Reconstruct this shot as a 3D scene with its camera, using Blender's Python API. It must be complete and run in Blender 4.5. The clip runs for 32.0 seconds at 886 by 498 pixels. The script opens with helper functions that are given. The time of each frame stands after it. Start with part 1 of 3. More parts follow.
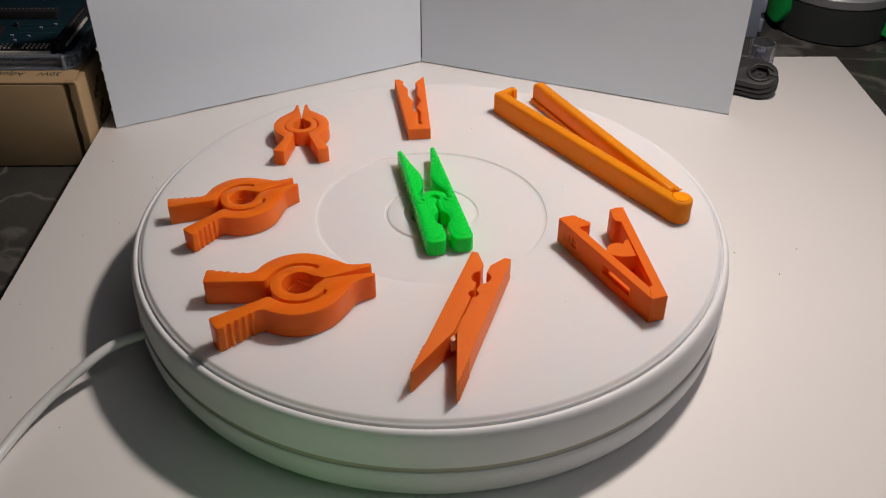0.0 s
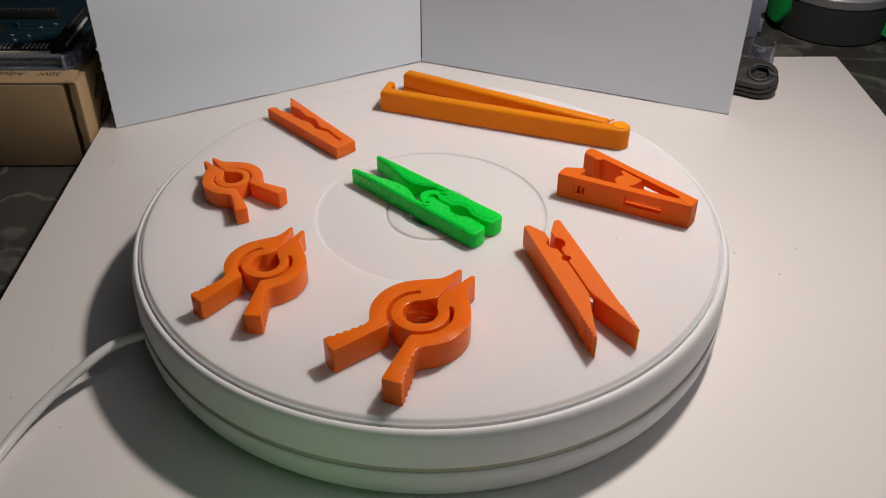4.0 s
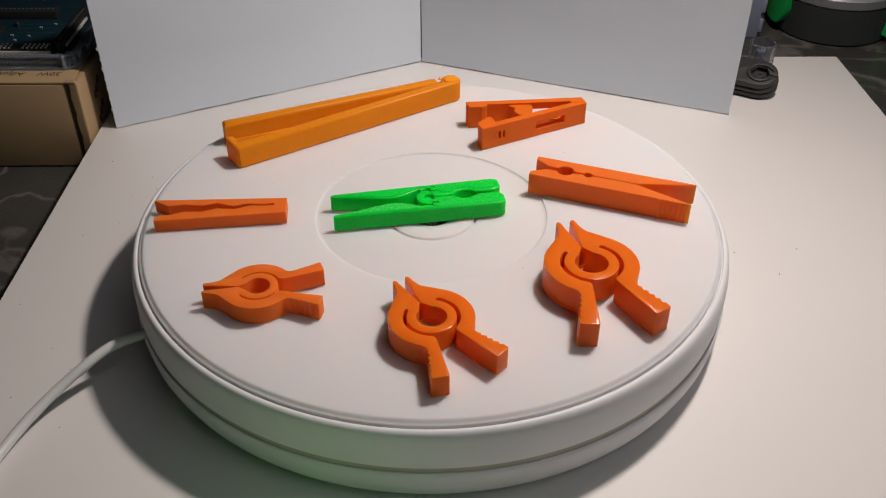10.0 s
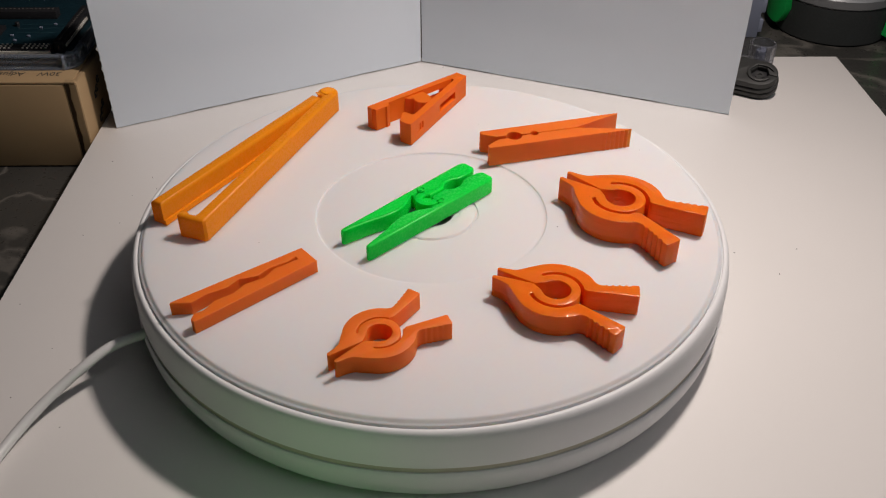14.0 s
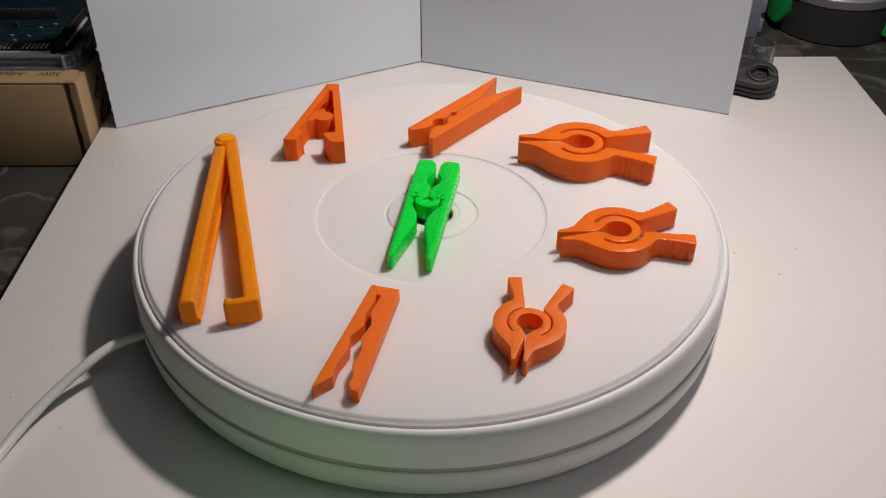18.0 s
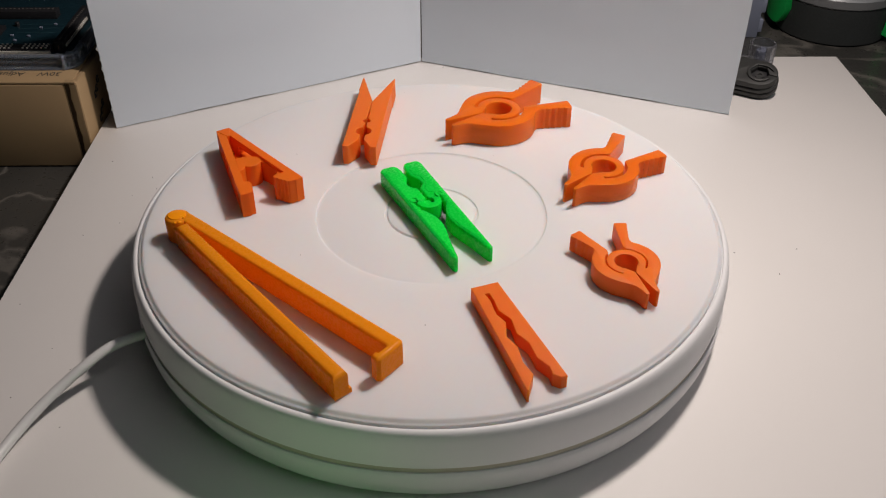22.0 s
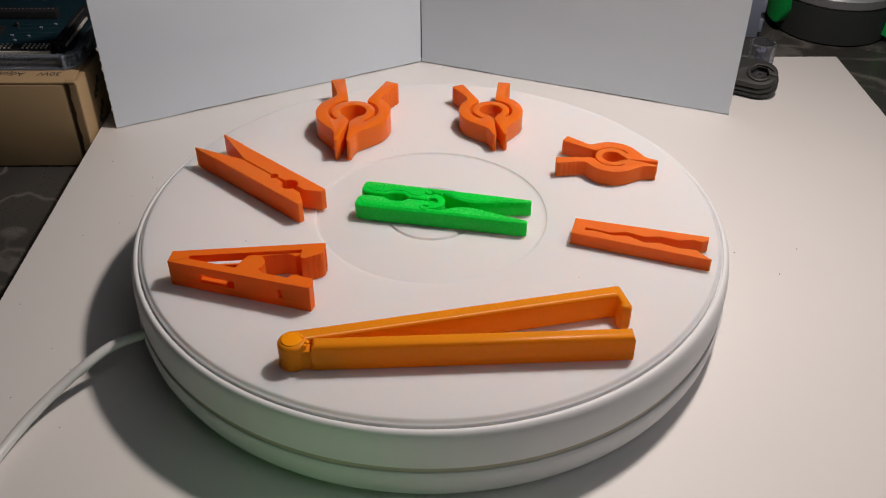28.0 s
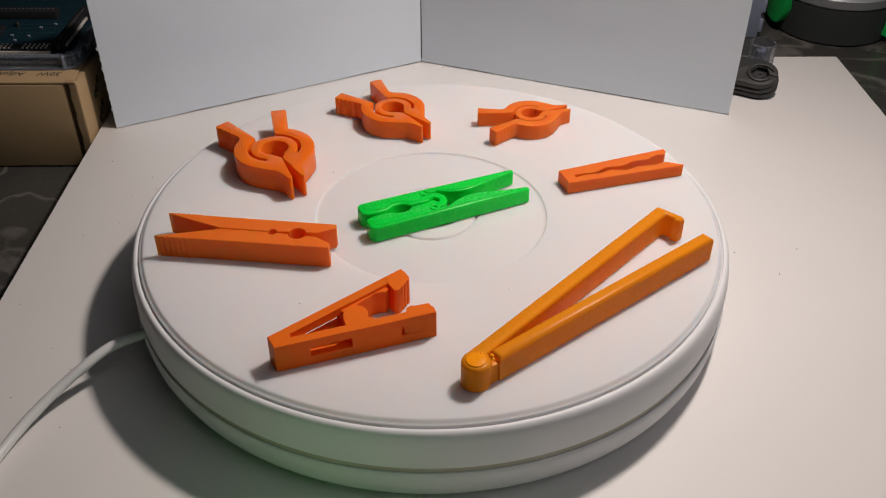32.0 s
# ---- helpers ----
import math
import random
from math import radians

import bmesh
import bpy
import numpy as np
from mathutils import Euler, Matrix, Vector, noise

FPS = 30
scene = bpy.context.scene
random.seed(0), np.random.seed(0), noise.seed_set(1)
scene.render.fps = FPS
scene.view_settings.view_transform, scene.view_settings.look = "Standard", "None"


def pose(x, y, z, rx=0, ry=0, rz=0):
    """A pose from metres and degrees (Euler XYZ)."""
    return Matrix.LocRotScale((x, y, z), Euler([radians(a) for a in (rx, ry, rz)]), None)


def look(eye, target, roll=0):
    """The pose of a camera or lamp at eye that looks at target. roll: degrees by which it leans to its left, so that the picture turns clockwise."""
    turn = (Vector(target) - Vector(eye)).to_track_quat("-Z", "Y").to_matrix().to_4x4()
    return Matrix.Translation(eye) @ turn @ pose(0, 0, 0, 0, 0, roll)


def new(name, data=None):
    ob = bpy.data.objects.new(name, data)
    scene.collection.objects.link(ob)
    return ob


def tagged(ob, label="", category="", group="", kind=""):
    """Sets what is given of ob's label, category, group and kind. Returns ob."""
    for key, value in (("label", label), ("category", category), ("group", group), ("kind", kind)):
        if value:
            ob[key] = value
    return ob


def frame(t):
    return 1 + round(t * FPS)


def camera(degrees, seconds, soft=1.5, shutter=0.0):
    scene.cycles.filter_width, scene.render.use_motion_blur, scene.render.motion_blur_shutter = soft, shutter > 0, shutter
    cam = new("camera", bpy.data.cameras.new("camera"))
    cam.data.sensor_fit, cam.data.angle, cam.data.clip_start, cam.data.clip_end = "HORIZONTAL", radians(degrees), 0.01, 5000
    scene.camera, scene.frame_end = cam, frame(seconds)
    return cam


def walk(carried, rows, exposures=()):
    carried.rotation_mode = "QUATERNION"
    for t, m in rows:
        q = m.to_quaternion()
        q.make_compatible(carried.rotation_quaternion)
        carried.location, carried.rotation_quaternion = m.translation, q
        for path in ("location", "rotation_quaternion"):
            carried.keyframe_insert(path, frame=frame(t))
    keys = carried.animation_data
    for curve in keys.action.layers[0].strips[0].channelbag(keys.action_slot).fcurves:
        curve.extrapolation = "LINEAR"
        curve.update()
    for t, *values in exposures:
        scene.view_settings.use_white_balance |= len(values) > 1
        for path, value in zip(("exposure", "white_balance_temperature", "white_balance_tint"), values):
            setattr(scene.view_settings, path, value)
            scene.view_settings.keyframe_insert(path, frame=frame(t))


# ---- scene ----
SECONDS = 32.0
TOP = 0.037            # height of the turntable's plate over the white board
RATE = 8.801           # degrees a second, counter-clockwise from above
cam = camera(51.63, SECONDS, soft=1.15)
EYE = (0.0, -0.32944, TOP + 0.22459)
TILT, YAW = radians(36.689), radians(0.8884)
AIM = (EYE[0] + math.sin(YAW) * math.cos(TILT), EYE[1] + math.cos(YAW) * math.cos(TILT), EYE[2] - math.sin(TILT))
VIEW = look(EYE, AIM, 0.218)
walk(cam, [(0.0, VIEW), (SECONDS, VIEW)], exposures=[(0.0, 0.0), (SECONDS, 0.0)])

# ---- light ----
world = bpy.data.worlds.new("room_air")
world.use_nodes = True
world.node_tree.nodes["Background"].inputs[0].default_value = (0.55, 0.62, 0.75, 1)
world.node_tree.nodes["Background"].inputs[1].default_value = 0.0
scene.world = world


def lamp(name, kind, m, energy, color, size):
    data = bpy.data.lights.new(name, kind)
    data.energy, data.color = energy, color
    if kind == "AREA":
        data.shape, data.size = "DISK", size
    else:
        data.shadow_soft_size = size
    ob = new(name, data)
    ob.matrix_world = m
    return ob


lamp("desk_lamp_light", "AREA", look((0.186, 0.075, TOP + 0.41), (-0.11, -0.01, TOP)), 2.06, (1.0, 0.878, 0.815), 0.042)
# unseen fill lamp, added for ambient light from the front right
lamp("room_fill_light", "AREA", look((1.05, -0.65, 1.45), (0, 0, 0)), 3.8, (0.96, 0.955, 0.985), 1.5)
# unseen green source out of view, added for the green cast at front left
lamp("green_glow_light", "POINT", pose(-0.055, -0.185, 0.028), 0.0110, (0.12, 1.0, 0.12), 0.02)


# ---- materials ----
def material(name, color, rough=0.5, metal=0.0, vary=0.12, scale=40.0, fine=400.0, bump=0.15, depth=0.0004, stretch=(1, 1, 1), sss=0.0, spec=0.5, glow=(0.010, 0.0035, 0.0006)):
    """Principled surface whose colour and gloss vary at two scales, with fine relief."""
    m = bpy.data.materials.new(name)
    m.use_nodes = True
    nt = m.node_tree
    b = nt.nodes["Principled BSDF"]
    co = nt.nodes.new("ShaderNodeTexCoord")
    mp = nt.nodes.new("ShaderNodeMapping")
    mp.inputs["Scale"].default_value = stretch
    nt.links.new(co.outputs["Object"], mp.inputs["Vector"])
    big, small = nt.nodes.new("ShaderNodeTexNoise"), nt.nodes.new("ShaderNodeTexNoise")
    for n, s, d in ((big, scale, 3.0), (small, fine, 4.0)):
        n.inputs["Scale"].default_value, n.inputs["Detail"].default_value = s, d
        nt.links.new(mp.outputs["Vector"], n.inputs["Vector"])
    mix = nt.nodes.new("ShaderNodeMix")
    mix.data_type = "RGBA"
    nt.links.new(big.outputs["Fac"], mix.inputs["Factor"])
    mix.inputs["A"].default_value = (*[c * (1 - vary) for c in color], 1)
    mix.inputs["B"].default_value = (*[min(1, c * (1 + vary)) for c in color], 1)
    nt.links.new(mix.outputs["Result"], b.inputs["Base Color"])
    rr = nt.nodes.new("ShaderNodeMapRange")
    rr.inputs["From Min"].default_value, rr.inputs["From Max"].default_value = 0.3, 0.7
    rr.inputs["To Min"].default_value, rr.inputs["To Max"].default_value = max(0.03, rough - 0.09), min(1, rough + 0.09)
    nt.links.new(small.outputs["Fac"], rr.inputs["Value"])
    nt.links.new(rr.outputs["Result"], b.inputs["Roughness"])
    bp = nt.nodes.new("ShaderNodeBump")
    bp.inputs["Strength"].default_value, bp.inputs["Distance"].default_value = bump, depth
    nt.links.new(small.outputs["Fac"], bp.inputs["Height"])
    nt.links.new(bp.outputs["Normal"], b.inputs["Normal"])
    b.inputs["Metallic"].default_value = metal
    b.inputs["Specular IOR Level"].default_value = spec
    if sss:
        b.inputs["Subsurface Weight"].default_value = sss
        b.inputs["Subsurface Radius"].default_value = glow
        b.inputs["Subsurface Scale"].default_value = 1.0
    return m


def printed(name, color, rough=0.4, sss=0.55, layer=0.0004, bump=0.38, glow=(0.0040, 0.0036, 0.0010), spec=0.25, top_gain=0.6, raster=(900, 2300, 60), turn=45, passing=0.0, passed=(0.97, 0.15, 0.004)):
    """Printed plastic: thin layers on the flanks and a diagonal raster on the top."""
    m = material(name, color, rough, vary=0.06, scale=60, fine=900, bump=0.1, sss=sss, spec=spec, glow=glow)
    nt = m.node_tree
    b = nt.nodes["Principled BSDF"]
    co = nt.nodes.new("ShaderNodeTexCoord")
    geo = nt.nodes.new("ShaderNodeNewGeometry")
    sep = nt.nodes.new("ShaderNodeSeparateXYZ")
    nt.links.new(geo.outputs["Normal"], sep.inputs["Vector"])
    flank, top = nt.nodes.new("ShaderNodeTexNoise"), nt.nodes.new("ShaderNodeTexNoise")
    for n, st, rz in ((flank, (35, 35, 2300), 0), (top, raster, radians(turn))):
        mp = nt.nodes.new("ShaderNodeMapping")
        mp.inputs["Scale"].default_value = st
        mp.inputs["Rotation"].default_value = (0, 0, rz)
        nt.links.new(co.outputs["Object"], mp.inputs["Vector"])
        nt.links.new(mp.outputs["Vector"], n.inputs["Vector"])
        n.inputs["Scale"].default_value, n.inputs["Detail"].default_value = 1.0, 1.0
    mix = nt.nodes.new("ShaderNodeMix")
    nt.links.new(sep.outputs["Z"], mix.inputs["Factor"])
    nt.links.new(flank.outputs["Fac"], mix.inputs["A"])
    gain = nt.nodes.new("ShaderNodeMath")
    gain.operation = "MULTIPLY"
    gain.inputs[1].default_value = top_gain
    nt.links.new(top.outputs["Fac"], gain.inputs[0])
    nt.links.new(gain.outputs[0], mix.inputs["B"])
    bp = nt.nodes.new("ShaderNodeBump")
    bp.inputs["Strength"].default_value, bp.inputs["Distance"].default_value = bump, layer
    nt.links.new(mix.outputs["Result"], bp.inputs["Height"])
    nt.links.new(bp.outputs["Normal"], b.inputs["Normal"])
    if passing:
        thin = nt.nodes.new("ShaderNodeBsdfTranslucent")
        thin.inputs["Color"].default_value = (*passed, 1)
        both = nt.nodes.new("ShaderNodeMixShader")
        both.inputs["Fac"].default_value = passing
        nt.links.new(b.outputs["BSDF"], both.inputs[1])
        nt.links.new(thin.outputs["BSDF"], both.inputs[2])
        nt.links.new(both.outputs["Shader"], nt.nodes["Material Output"].inputs["Surface"])
    return m


def clear_plastic(name, color, rough=0.08, through_light=0.9):
    m = material(name, color, rough, vary=0.02, bump=0.03)
    b = m.node_tree.nodes["Principled BSDF"]
    b.inputs["Transmission Weight"].default_value = through_light
    b.inputs["IOR"].default_value = 1.45
    return m


ORANGE = printed("orange_print", (0.98, 0.200, 0.024), 0.44, sss=0.6, spec=0.26, passing=0.17)
ORANGE_RED = printed("orange_print_clearer", (1.0, 0.222, 0.018), 0.42, sss=0.0, spec=0.2, passing=0.34, passed=(1.0, 0.16, 0.006))
# gloss for the small beads that stand in for glints on the tops
ORANGE_GLINT = printed("orange_glint_bead", (0.97, 0.20, 0.008), 0.1, sss=0.0, bump=0.05, spec=0.6)
AMBER_GLINT = printed("amber_glint_bead", (0.98, 0.36, 0.008), 0.1, sss=0.0, bump=0.05, spec=0.6)
ORANGE_THIN = printed("orange_print_thin", (0.97, 0.22, 0.015), 0.22, sss=0.0, bump=0.2, spec=0.6)
ORANGE_GLOSS = printed("orange_print_glossy", (0.98, 0.197, 0.016), 0.17, sss=0.6, bump=0.65, spec=0.35, layer=0.0005, top_gain=0.5, raster=(700, 950, 60), passing=0.18)
AMBER = printed("amber_print", (1.0, 0.365, 0.016), 0.28, sss=0.0, bump=0.3, spec=0.17, top_gain=0.8, raster=(1400, 1300, 60), turn=0, passing=0.36, passed=(1.0, 0.44, 0.010))
AMBER_THIN = printed("amber_print_thin", (0.98, 0.32, 0.006), 0.2, sss=0.0, bump=0.5)
GREEN = printed("green_print", (0.004, 0.70, 0.055), 0.26, bump=0.2, sss=0.5, glow=(0.0020, 0.0045, 0.0025), spec=0.18)
GREEN_THIN = printed("green_print_face", (0.006, 0.68, 0.055), 0.26, bump=0.22, sss=0.0, spec=0.25)
WHITE = material("white_plastic", (0.76, 0.765, 0.775), 0.5, vary=0.015, scale=30, fine=1200, bump=0.05)
PLATE = material("white_plate", (0.70, 0.69, 0.70), 0.7, vary=0.008, scale=22, fine=1500, bump=0.03, spec=0.3, sss=0.72, glow=(0.0125, 0.0095, 0.0080))
# recess shade and a green cast are put into the seam's colour
SEAM = material("seam_shaded_olive", (0.46, 0.43, 0.34), 0.6)
BOARD = material("white_laminate", (0.76, 0.738, 0.718), 0.5, vary=0.03, scale=9, fine=900, bump=0.05)
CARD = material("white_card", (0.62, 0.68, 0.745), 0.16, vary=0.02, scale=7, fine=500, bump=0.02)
FIBRE = material("torn_paper_fibre", (0.80, 0.78, 0.74), 0.8)
KRAFT = material("brown_cardboard", (0.35, 0.24, 0.125), 0.8, vary=0.10, scale=30, fine=1500, bump=0.12)
# dark brown that paints the shade in the carton's open slit
KRAFT_SHADE = material("cardboard_slit_shade", (0.10, 0.06, 0.03), 0.9)
INK = material("black_ink", (0.02, 0.018, 0.016), 0.6)
BLACK = material("black_plastic", (0.017, 0.017, 0.019), 0.42, vary=0.2)
CHARCOAL = material("charcoal_plastic", (0.028, 0.029, 0.028), 0.5, vary=0.15, fine=900)
MATT_BLACK = material("matt_black_plastic", (0.034, 0.039, 0.039), 0.7, vary=0.15, fine=600)
STEEL = material("steel", (0.55, 0.55, 0.54), 0.3, metal=1.0)
SILVER = material("silver_plastic", (0.28, 0.29, 0.30), 0.45, metal=0.3)
PCB = material("teal_circuit_board", (0.005, 0.021, 0.030), 0.4, vary=0.3, scale=120)
SILK = material("teal_print_ink", (0.03, 0.085, 0.10), 0.5)
CONTACT = material("dull_contact", (0.09, 0.085, 0.08), 0.5)
PIN = material("tin_pin", (0.74, 0.71, 0.64), 0.35, metal=0.25)
CLEAR = clear_plastic("clear_acrylic", (0.60, 0.68, 0.80), 0.05, 0.82)
SMOKED = clear_plastic("smoked_clear_plastic", (0.45, 0.46, 0.50), 0.12)
BLUEGREY = material("blue_grey_plastic", (0.25, 0.28, 0.37), 0.5)
LEAFGREEN = material("green_sheet_plastic", (0.012, 0.50, 0.10), 0.4)
CABLE = material("white_cable", (0.60, 0.60, 0.60), 0.42, vary=0.02)
WALLPAINT = material("room_wall_paint", (0.18, 0.20, 0.24), 0.8, scale=3, fine=60)
SCRAP = material("pale_support_scrap", (0.85, 0.50, 0.38), 0.25, sss=0.3)
SPECK = material("dark_dust", (0.07, 0.06, 0.05), 0.9)


def marble():
    m = material("dark_marble_laminate", (0.047, 0.046, 0.042), 0.34, vary=0.5, scale=14, fine=300, bump=0.05)
    nt = m.node_tree
    b = nt.nodes["Principled BSDF"]
    base = b.inputs["Base Color"].links[0].from_socket
    co = nt.nodes.new("ShaderNodeTexCoord")
    strength = []
    for size, detail, wobble, width in ((5.5, 9.0, 0.4, 0.018), (16.0, 5.0, 0.6, 0.034), (3.0, 2.0, 0.0, 0.0)):
        vein = nt.nodes.new("ShaderNodeTexNoise")
        vein.inputs["Scale"].default_value, vein.inputs["Detail"].default_value, vein.inputs["Distortion"].default_value = size, detail, wobble
        nt.links.new(co.outputs["Object"], vein.inputs["Vector"])
        ramp = nt.nodes.new("ShaderNodeValToRGB")
        e = ramp.color_ramp.elements
        if width:
            e[0].position, e[0].color = 0.5 - width, (0, 0, 0, 1)
            e[1].position, e[1].color = 0.5, (1, 1, 1, 1)
            ramp.color_ramp.elements.new(0.5 + width).color = (0, 0, 0, 1)
        else:
            e[0].position, e[1].position = 0.42, 0.66
        nt.links.new(vein.outputs["Fac"], ramp.inputs["Fac"])
        strength.append(ramp.outputs["Color"])
    fade = nt.nodes.new("ShaderNodeMath")
    fade.operation = "MULTIPLY"
    nt.links.new(strength[1], fade.inputs[0])
    nt.links.new(strength[2], fade.inputs[1])
    total = nt.nodes.new("ShaderNodeMath")
    total.operation = "MAXIMUM"
    nt.links.new(strength[0], total.inputs[0])
    nt.links.new(fade.outputs[0], total.inputs[1])
    mix = nt.nodes.new("ShaderNodeMix")
    mix.data_type = "RGBA"
    nt.links.new(total.outputs[0], mix.inputs["Factor"])
    nt.links.new(base, mix.inputs["A"])
    mix.inputs["B"].default_value = (0.15, 0.14, 0.125, 1)
    nt.links.new(mix.outputs["Result"], b.inputs["Base Color"])
    return m


MARBLE = marble()


# ---- building blocks ----
def part(name, bm, mat, parent=None, label="", smooth=35):
    me = bpy.data.meshes.new(name)
    bmesh.ops.recalc_face_normals(bm, faces=bm.faces)
    bm.to_mesh(me)
    bm.free()
    me.materials.append(mat)
    if smooth:
        me.polygons.foreach_set("use_smooth", [True] * len(me.polygons))
        me.set_sharp_from_angle(angle=radians(smooth))
    ob = new(name, me)
    if parent is not None:
        ob.parent = parent
    if label:
        tagged(ob, label)
    return ob


def empty(name, m, label, category, group="", kind=""):
    ob = new(name)
    ob.empty_display_size = 0.01
    ob.matrix_world = m
    return tagged(ob, label, category, group, kind)


def inset(loop, d, joints=()):
    """The counter-clockwise loop moved inwards by d; edges whose first vertex is in joints stay."""
    n = len(loop)
    out = []
    for i in range(n):
        p, q, r = Vector(loop[i - 1]), Vector(loop[i]), Vector(loop[(i + 1) % n])
        a, b = (q - p).normalized(), (r - q).normalized()
        da, db = (0 if (i - 1) % n in joints else d), (0 if i in joints else d)
        na, nb = Vector((-a.y, a.x)), Vector((-b.y, b.x))
        cross = a.x * b.y - a.y * b.x
        if abs(cross) < 0.08:
            out.append(q + (na * da + nb * db) / 2)
            continue
        k = ((nb * db - na * da).x * b.y - (nb * db - na * da).y * b.x) / cross
        v = na * da + a * k
        if v.length > 2.2 * d:
            v = v.normalized() * 2.2 * d
        out.append(q + v)
    return out


def prism(bm, loop, z0, z1, bevel=0.0, joints=(), foot=0.0, steps=1):
    """An upright slab over a closed outline, its upper rim rounded off by bevel, its lower by foot."""
    area = sum(loop[i - 1][0] * loop[i][1] - loop[i][0] * loop[i - 1][1] for i in range(len(loop)))
    if area < 0:
        n = len(loop)
        loop = list(reversed(loop))
        joints = {(n - 2 - j) % n for j in joints}
    levels = []
    if foot:
        levels.append((z0, foot))
        levels.append((z0 + foot, 0.0))
    else:
        levels.append((z0, 0.0))
    if bevel:
        for k in range(steps + 1):
            a = k / steps * math.pi / 2
            levels.append((z1 - bevel + bevel * math.sin(a), bevel * (1 - math.cos(a))))
    else:
        levels.append((z1, 0.0))
    rings = []
    for z, d in levels:
        pts = inset(loop, d, joints) if d > 1e-9 else [Vector(p) for p in loop]
        rings.append([bm.verts.new((p.x, p.y, z)) for p in pts])
    n = len(loop)
    for lo, hi in zip(rings, rings[1:]):
        for i in range(n):
            bm.faces.new((lo[i], lo[(i + 1) % n], hi[(i + 1) % n], hi[i]))
    bm.faces.new(rings[-1])
    bm.faces.new(list(reversed(rings[0])))
    return bm


def slab(name, loop, z0, z1, mat, parent=None, label="", bevel=0.00025, joints=(), foot=0.0, steps=1):
    return part(name, prism(bmesh.new(), loop, z0, z1, bevel, joints, foot, steps), mat, parent, label)


def box_bm(x0, x1, y0, y1, z0, z1, bevel=0.0, segments=2, bm=None):
    bm = bm or bmesh.new()
    made = bmesh.ops.create_cube(bm, size=1.0)
    for v in made["verts"]:
        v.co = Vector(((x0 + x1) / 2 + v.co.x * (x1 - x0), (y0 + y1) / 2 + v.co.y * (y1 - y0), (z0 + z1) / 2 + v.co.z * (z1 - z0)))
    if bevel:
        edges = list({e for v in made["verts"] for e in v.link_edges})
        bmesh.ops.bevel(bm, geom=edges, offset=bevel, segments=segments, affect="EDGES", profile=0.5)
    return bm


def lathe(profile, n=192, bm=None):
    """A body turned from a profile of (radius, height)."""
    bm = bm or bmesh.new()
    rings = []
    for r, z in profile:
        if r < 1e-6:
            rings.append([bm.verts.new((0, 0, z))])
        else:
            rings.append([bm.verts.new((r * math.cos(2 * math.pi * k / n), r * math.sin(2 * math.pi * k / n), z)) for k in range(n)])
    for a, b in zip(rings, rings[1:]):
        for k in range(n):
            j = (k + 1) % n
            if len(a) == 1:
                bm.faces.new((a[0], b[j], b[k]))
            elif len(b) == 1:
                bm.faces.new((a[k], a[j], b[0]))
            else:
                bm.faces.new((a[k], a[j], b[j], b[k]))
    return bm


def arc(cx, cy, r, a0, a1, n):
    return [(cx + r * math.cos(radians(a0 + (a1 - a0) * k / n)), cy + r * math.sin(radians(a0 + (a1 - a0) * k / n))) for k in range(n + 1)]


def mm(points, s=1.0):
    return [(x * 0.001 * s, y * 0.001 * s) for x, y in points]


def mirrored(points):
    return [(x, -y) for x, y in points]


def tube(path, r, n=12, bm=None):
    bm = bm or bmesh.new()
    rings = []
    for i, p in enumerate(path):
        p = Vector(p)
        d = (Vector(path[min(i + 1, len(path) - 1)]) - Vector(path[max(i - 1, 0)])).normalized()
        side = d.cross(Vector((0, 0, 1))).normalized()
        up = side.cross(d)
        rings.append([bm.verts.new(p + side * (r * math.cos(2 * math.pi * k / n)) + up * (r * math.sin(2 * math.pi * k / n))) for k in range(n)])
    for a, b in zip(rings, rings[1:]):
        for k in range(n):
            bm.faces.new((a[k], a[(k + 1) % n], b[(k + 1) % n], b[k]))
    bm.faces.new(rings[0])
    bm.faces.new(list(reversed(rings[-1])))
    return bm


def spline(points, n):
    """A smooth line through the points (Catmull-Rom)."""
    p = [Vector(q) for q in points]
    p = [2 * p[0] - p[1]] + p + [2 * p[-1] - p[-2]]
    out = []
    for i in range(1, len(p) - 2):
        for k in range(n):
            t = k / n
            a, b, c, d = p[i - 1:i + 3]
            out.append(0.5 * (2 * b + (c - a) * t + (2 * a - 5 * b + 4 * c - d) * t * t + (3 * b - a - 3 * c + d) * t ** 3))
    out.append(p[-2])
    return out


def lettering(name, text, height, m, mat, parent):
    """Flat ink letters in the built-in font."""
    curve = bpy.data.curves.new(name, "FONT")
    curve.body, curve.size, curve.extrude = text, height, 0.00005
    holder = new(name, curve)
    bpy.context.view_layer.update()
    me = bpy.data.meshes.new_from_object(holder.evaluated_get(bpy.context.evaluated_depsgraph_get()))
    bpy.data.objects.remove(holder)
    me.materials.clear()
    me.materials.append(mat)
    ob = new(name, me)
    ob.parent = parent
    ob.matrix_local = m
    return ob


# ---- the setting ----
def structure(name, bm, mat, label="", smooth=35):
    return tagged(part(name, bm, mat, None, label, smooth), label, "", "", "structure")


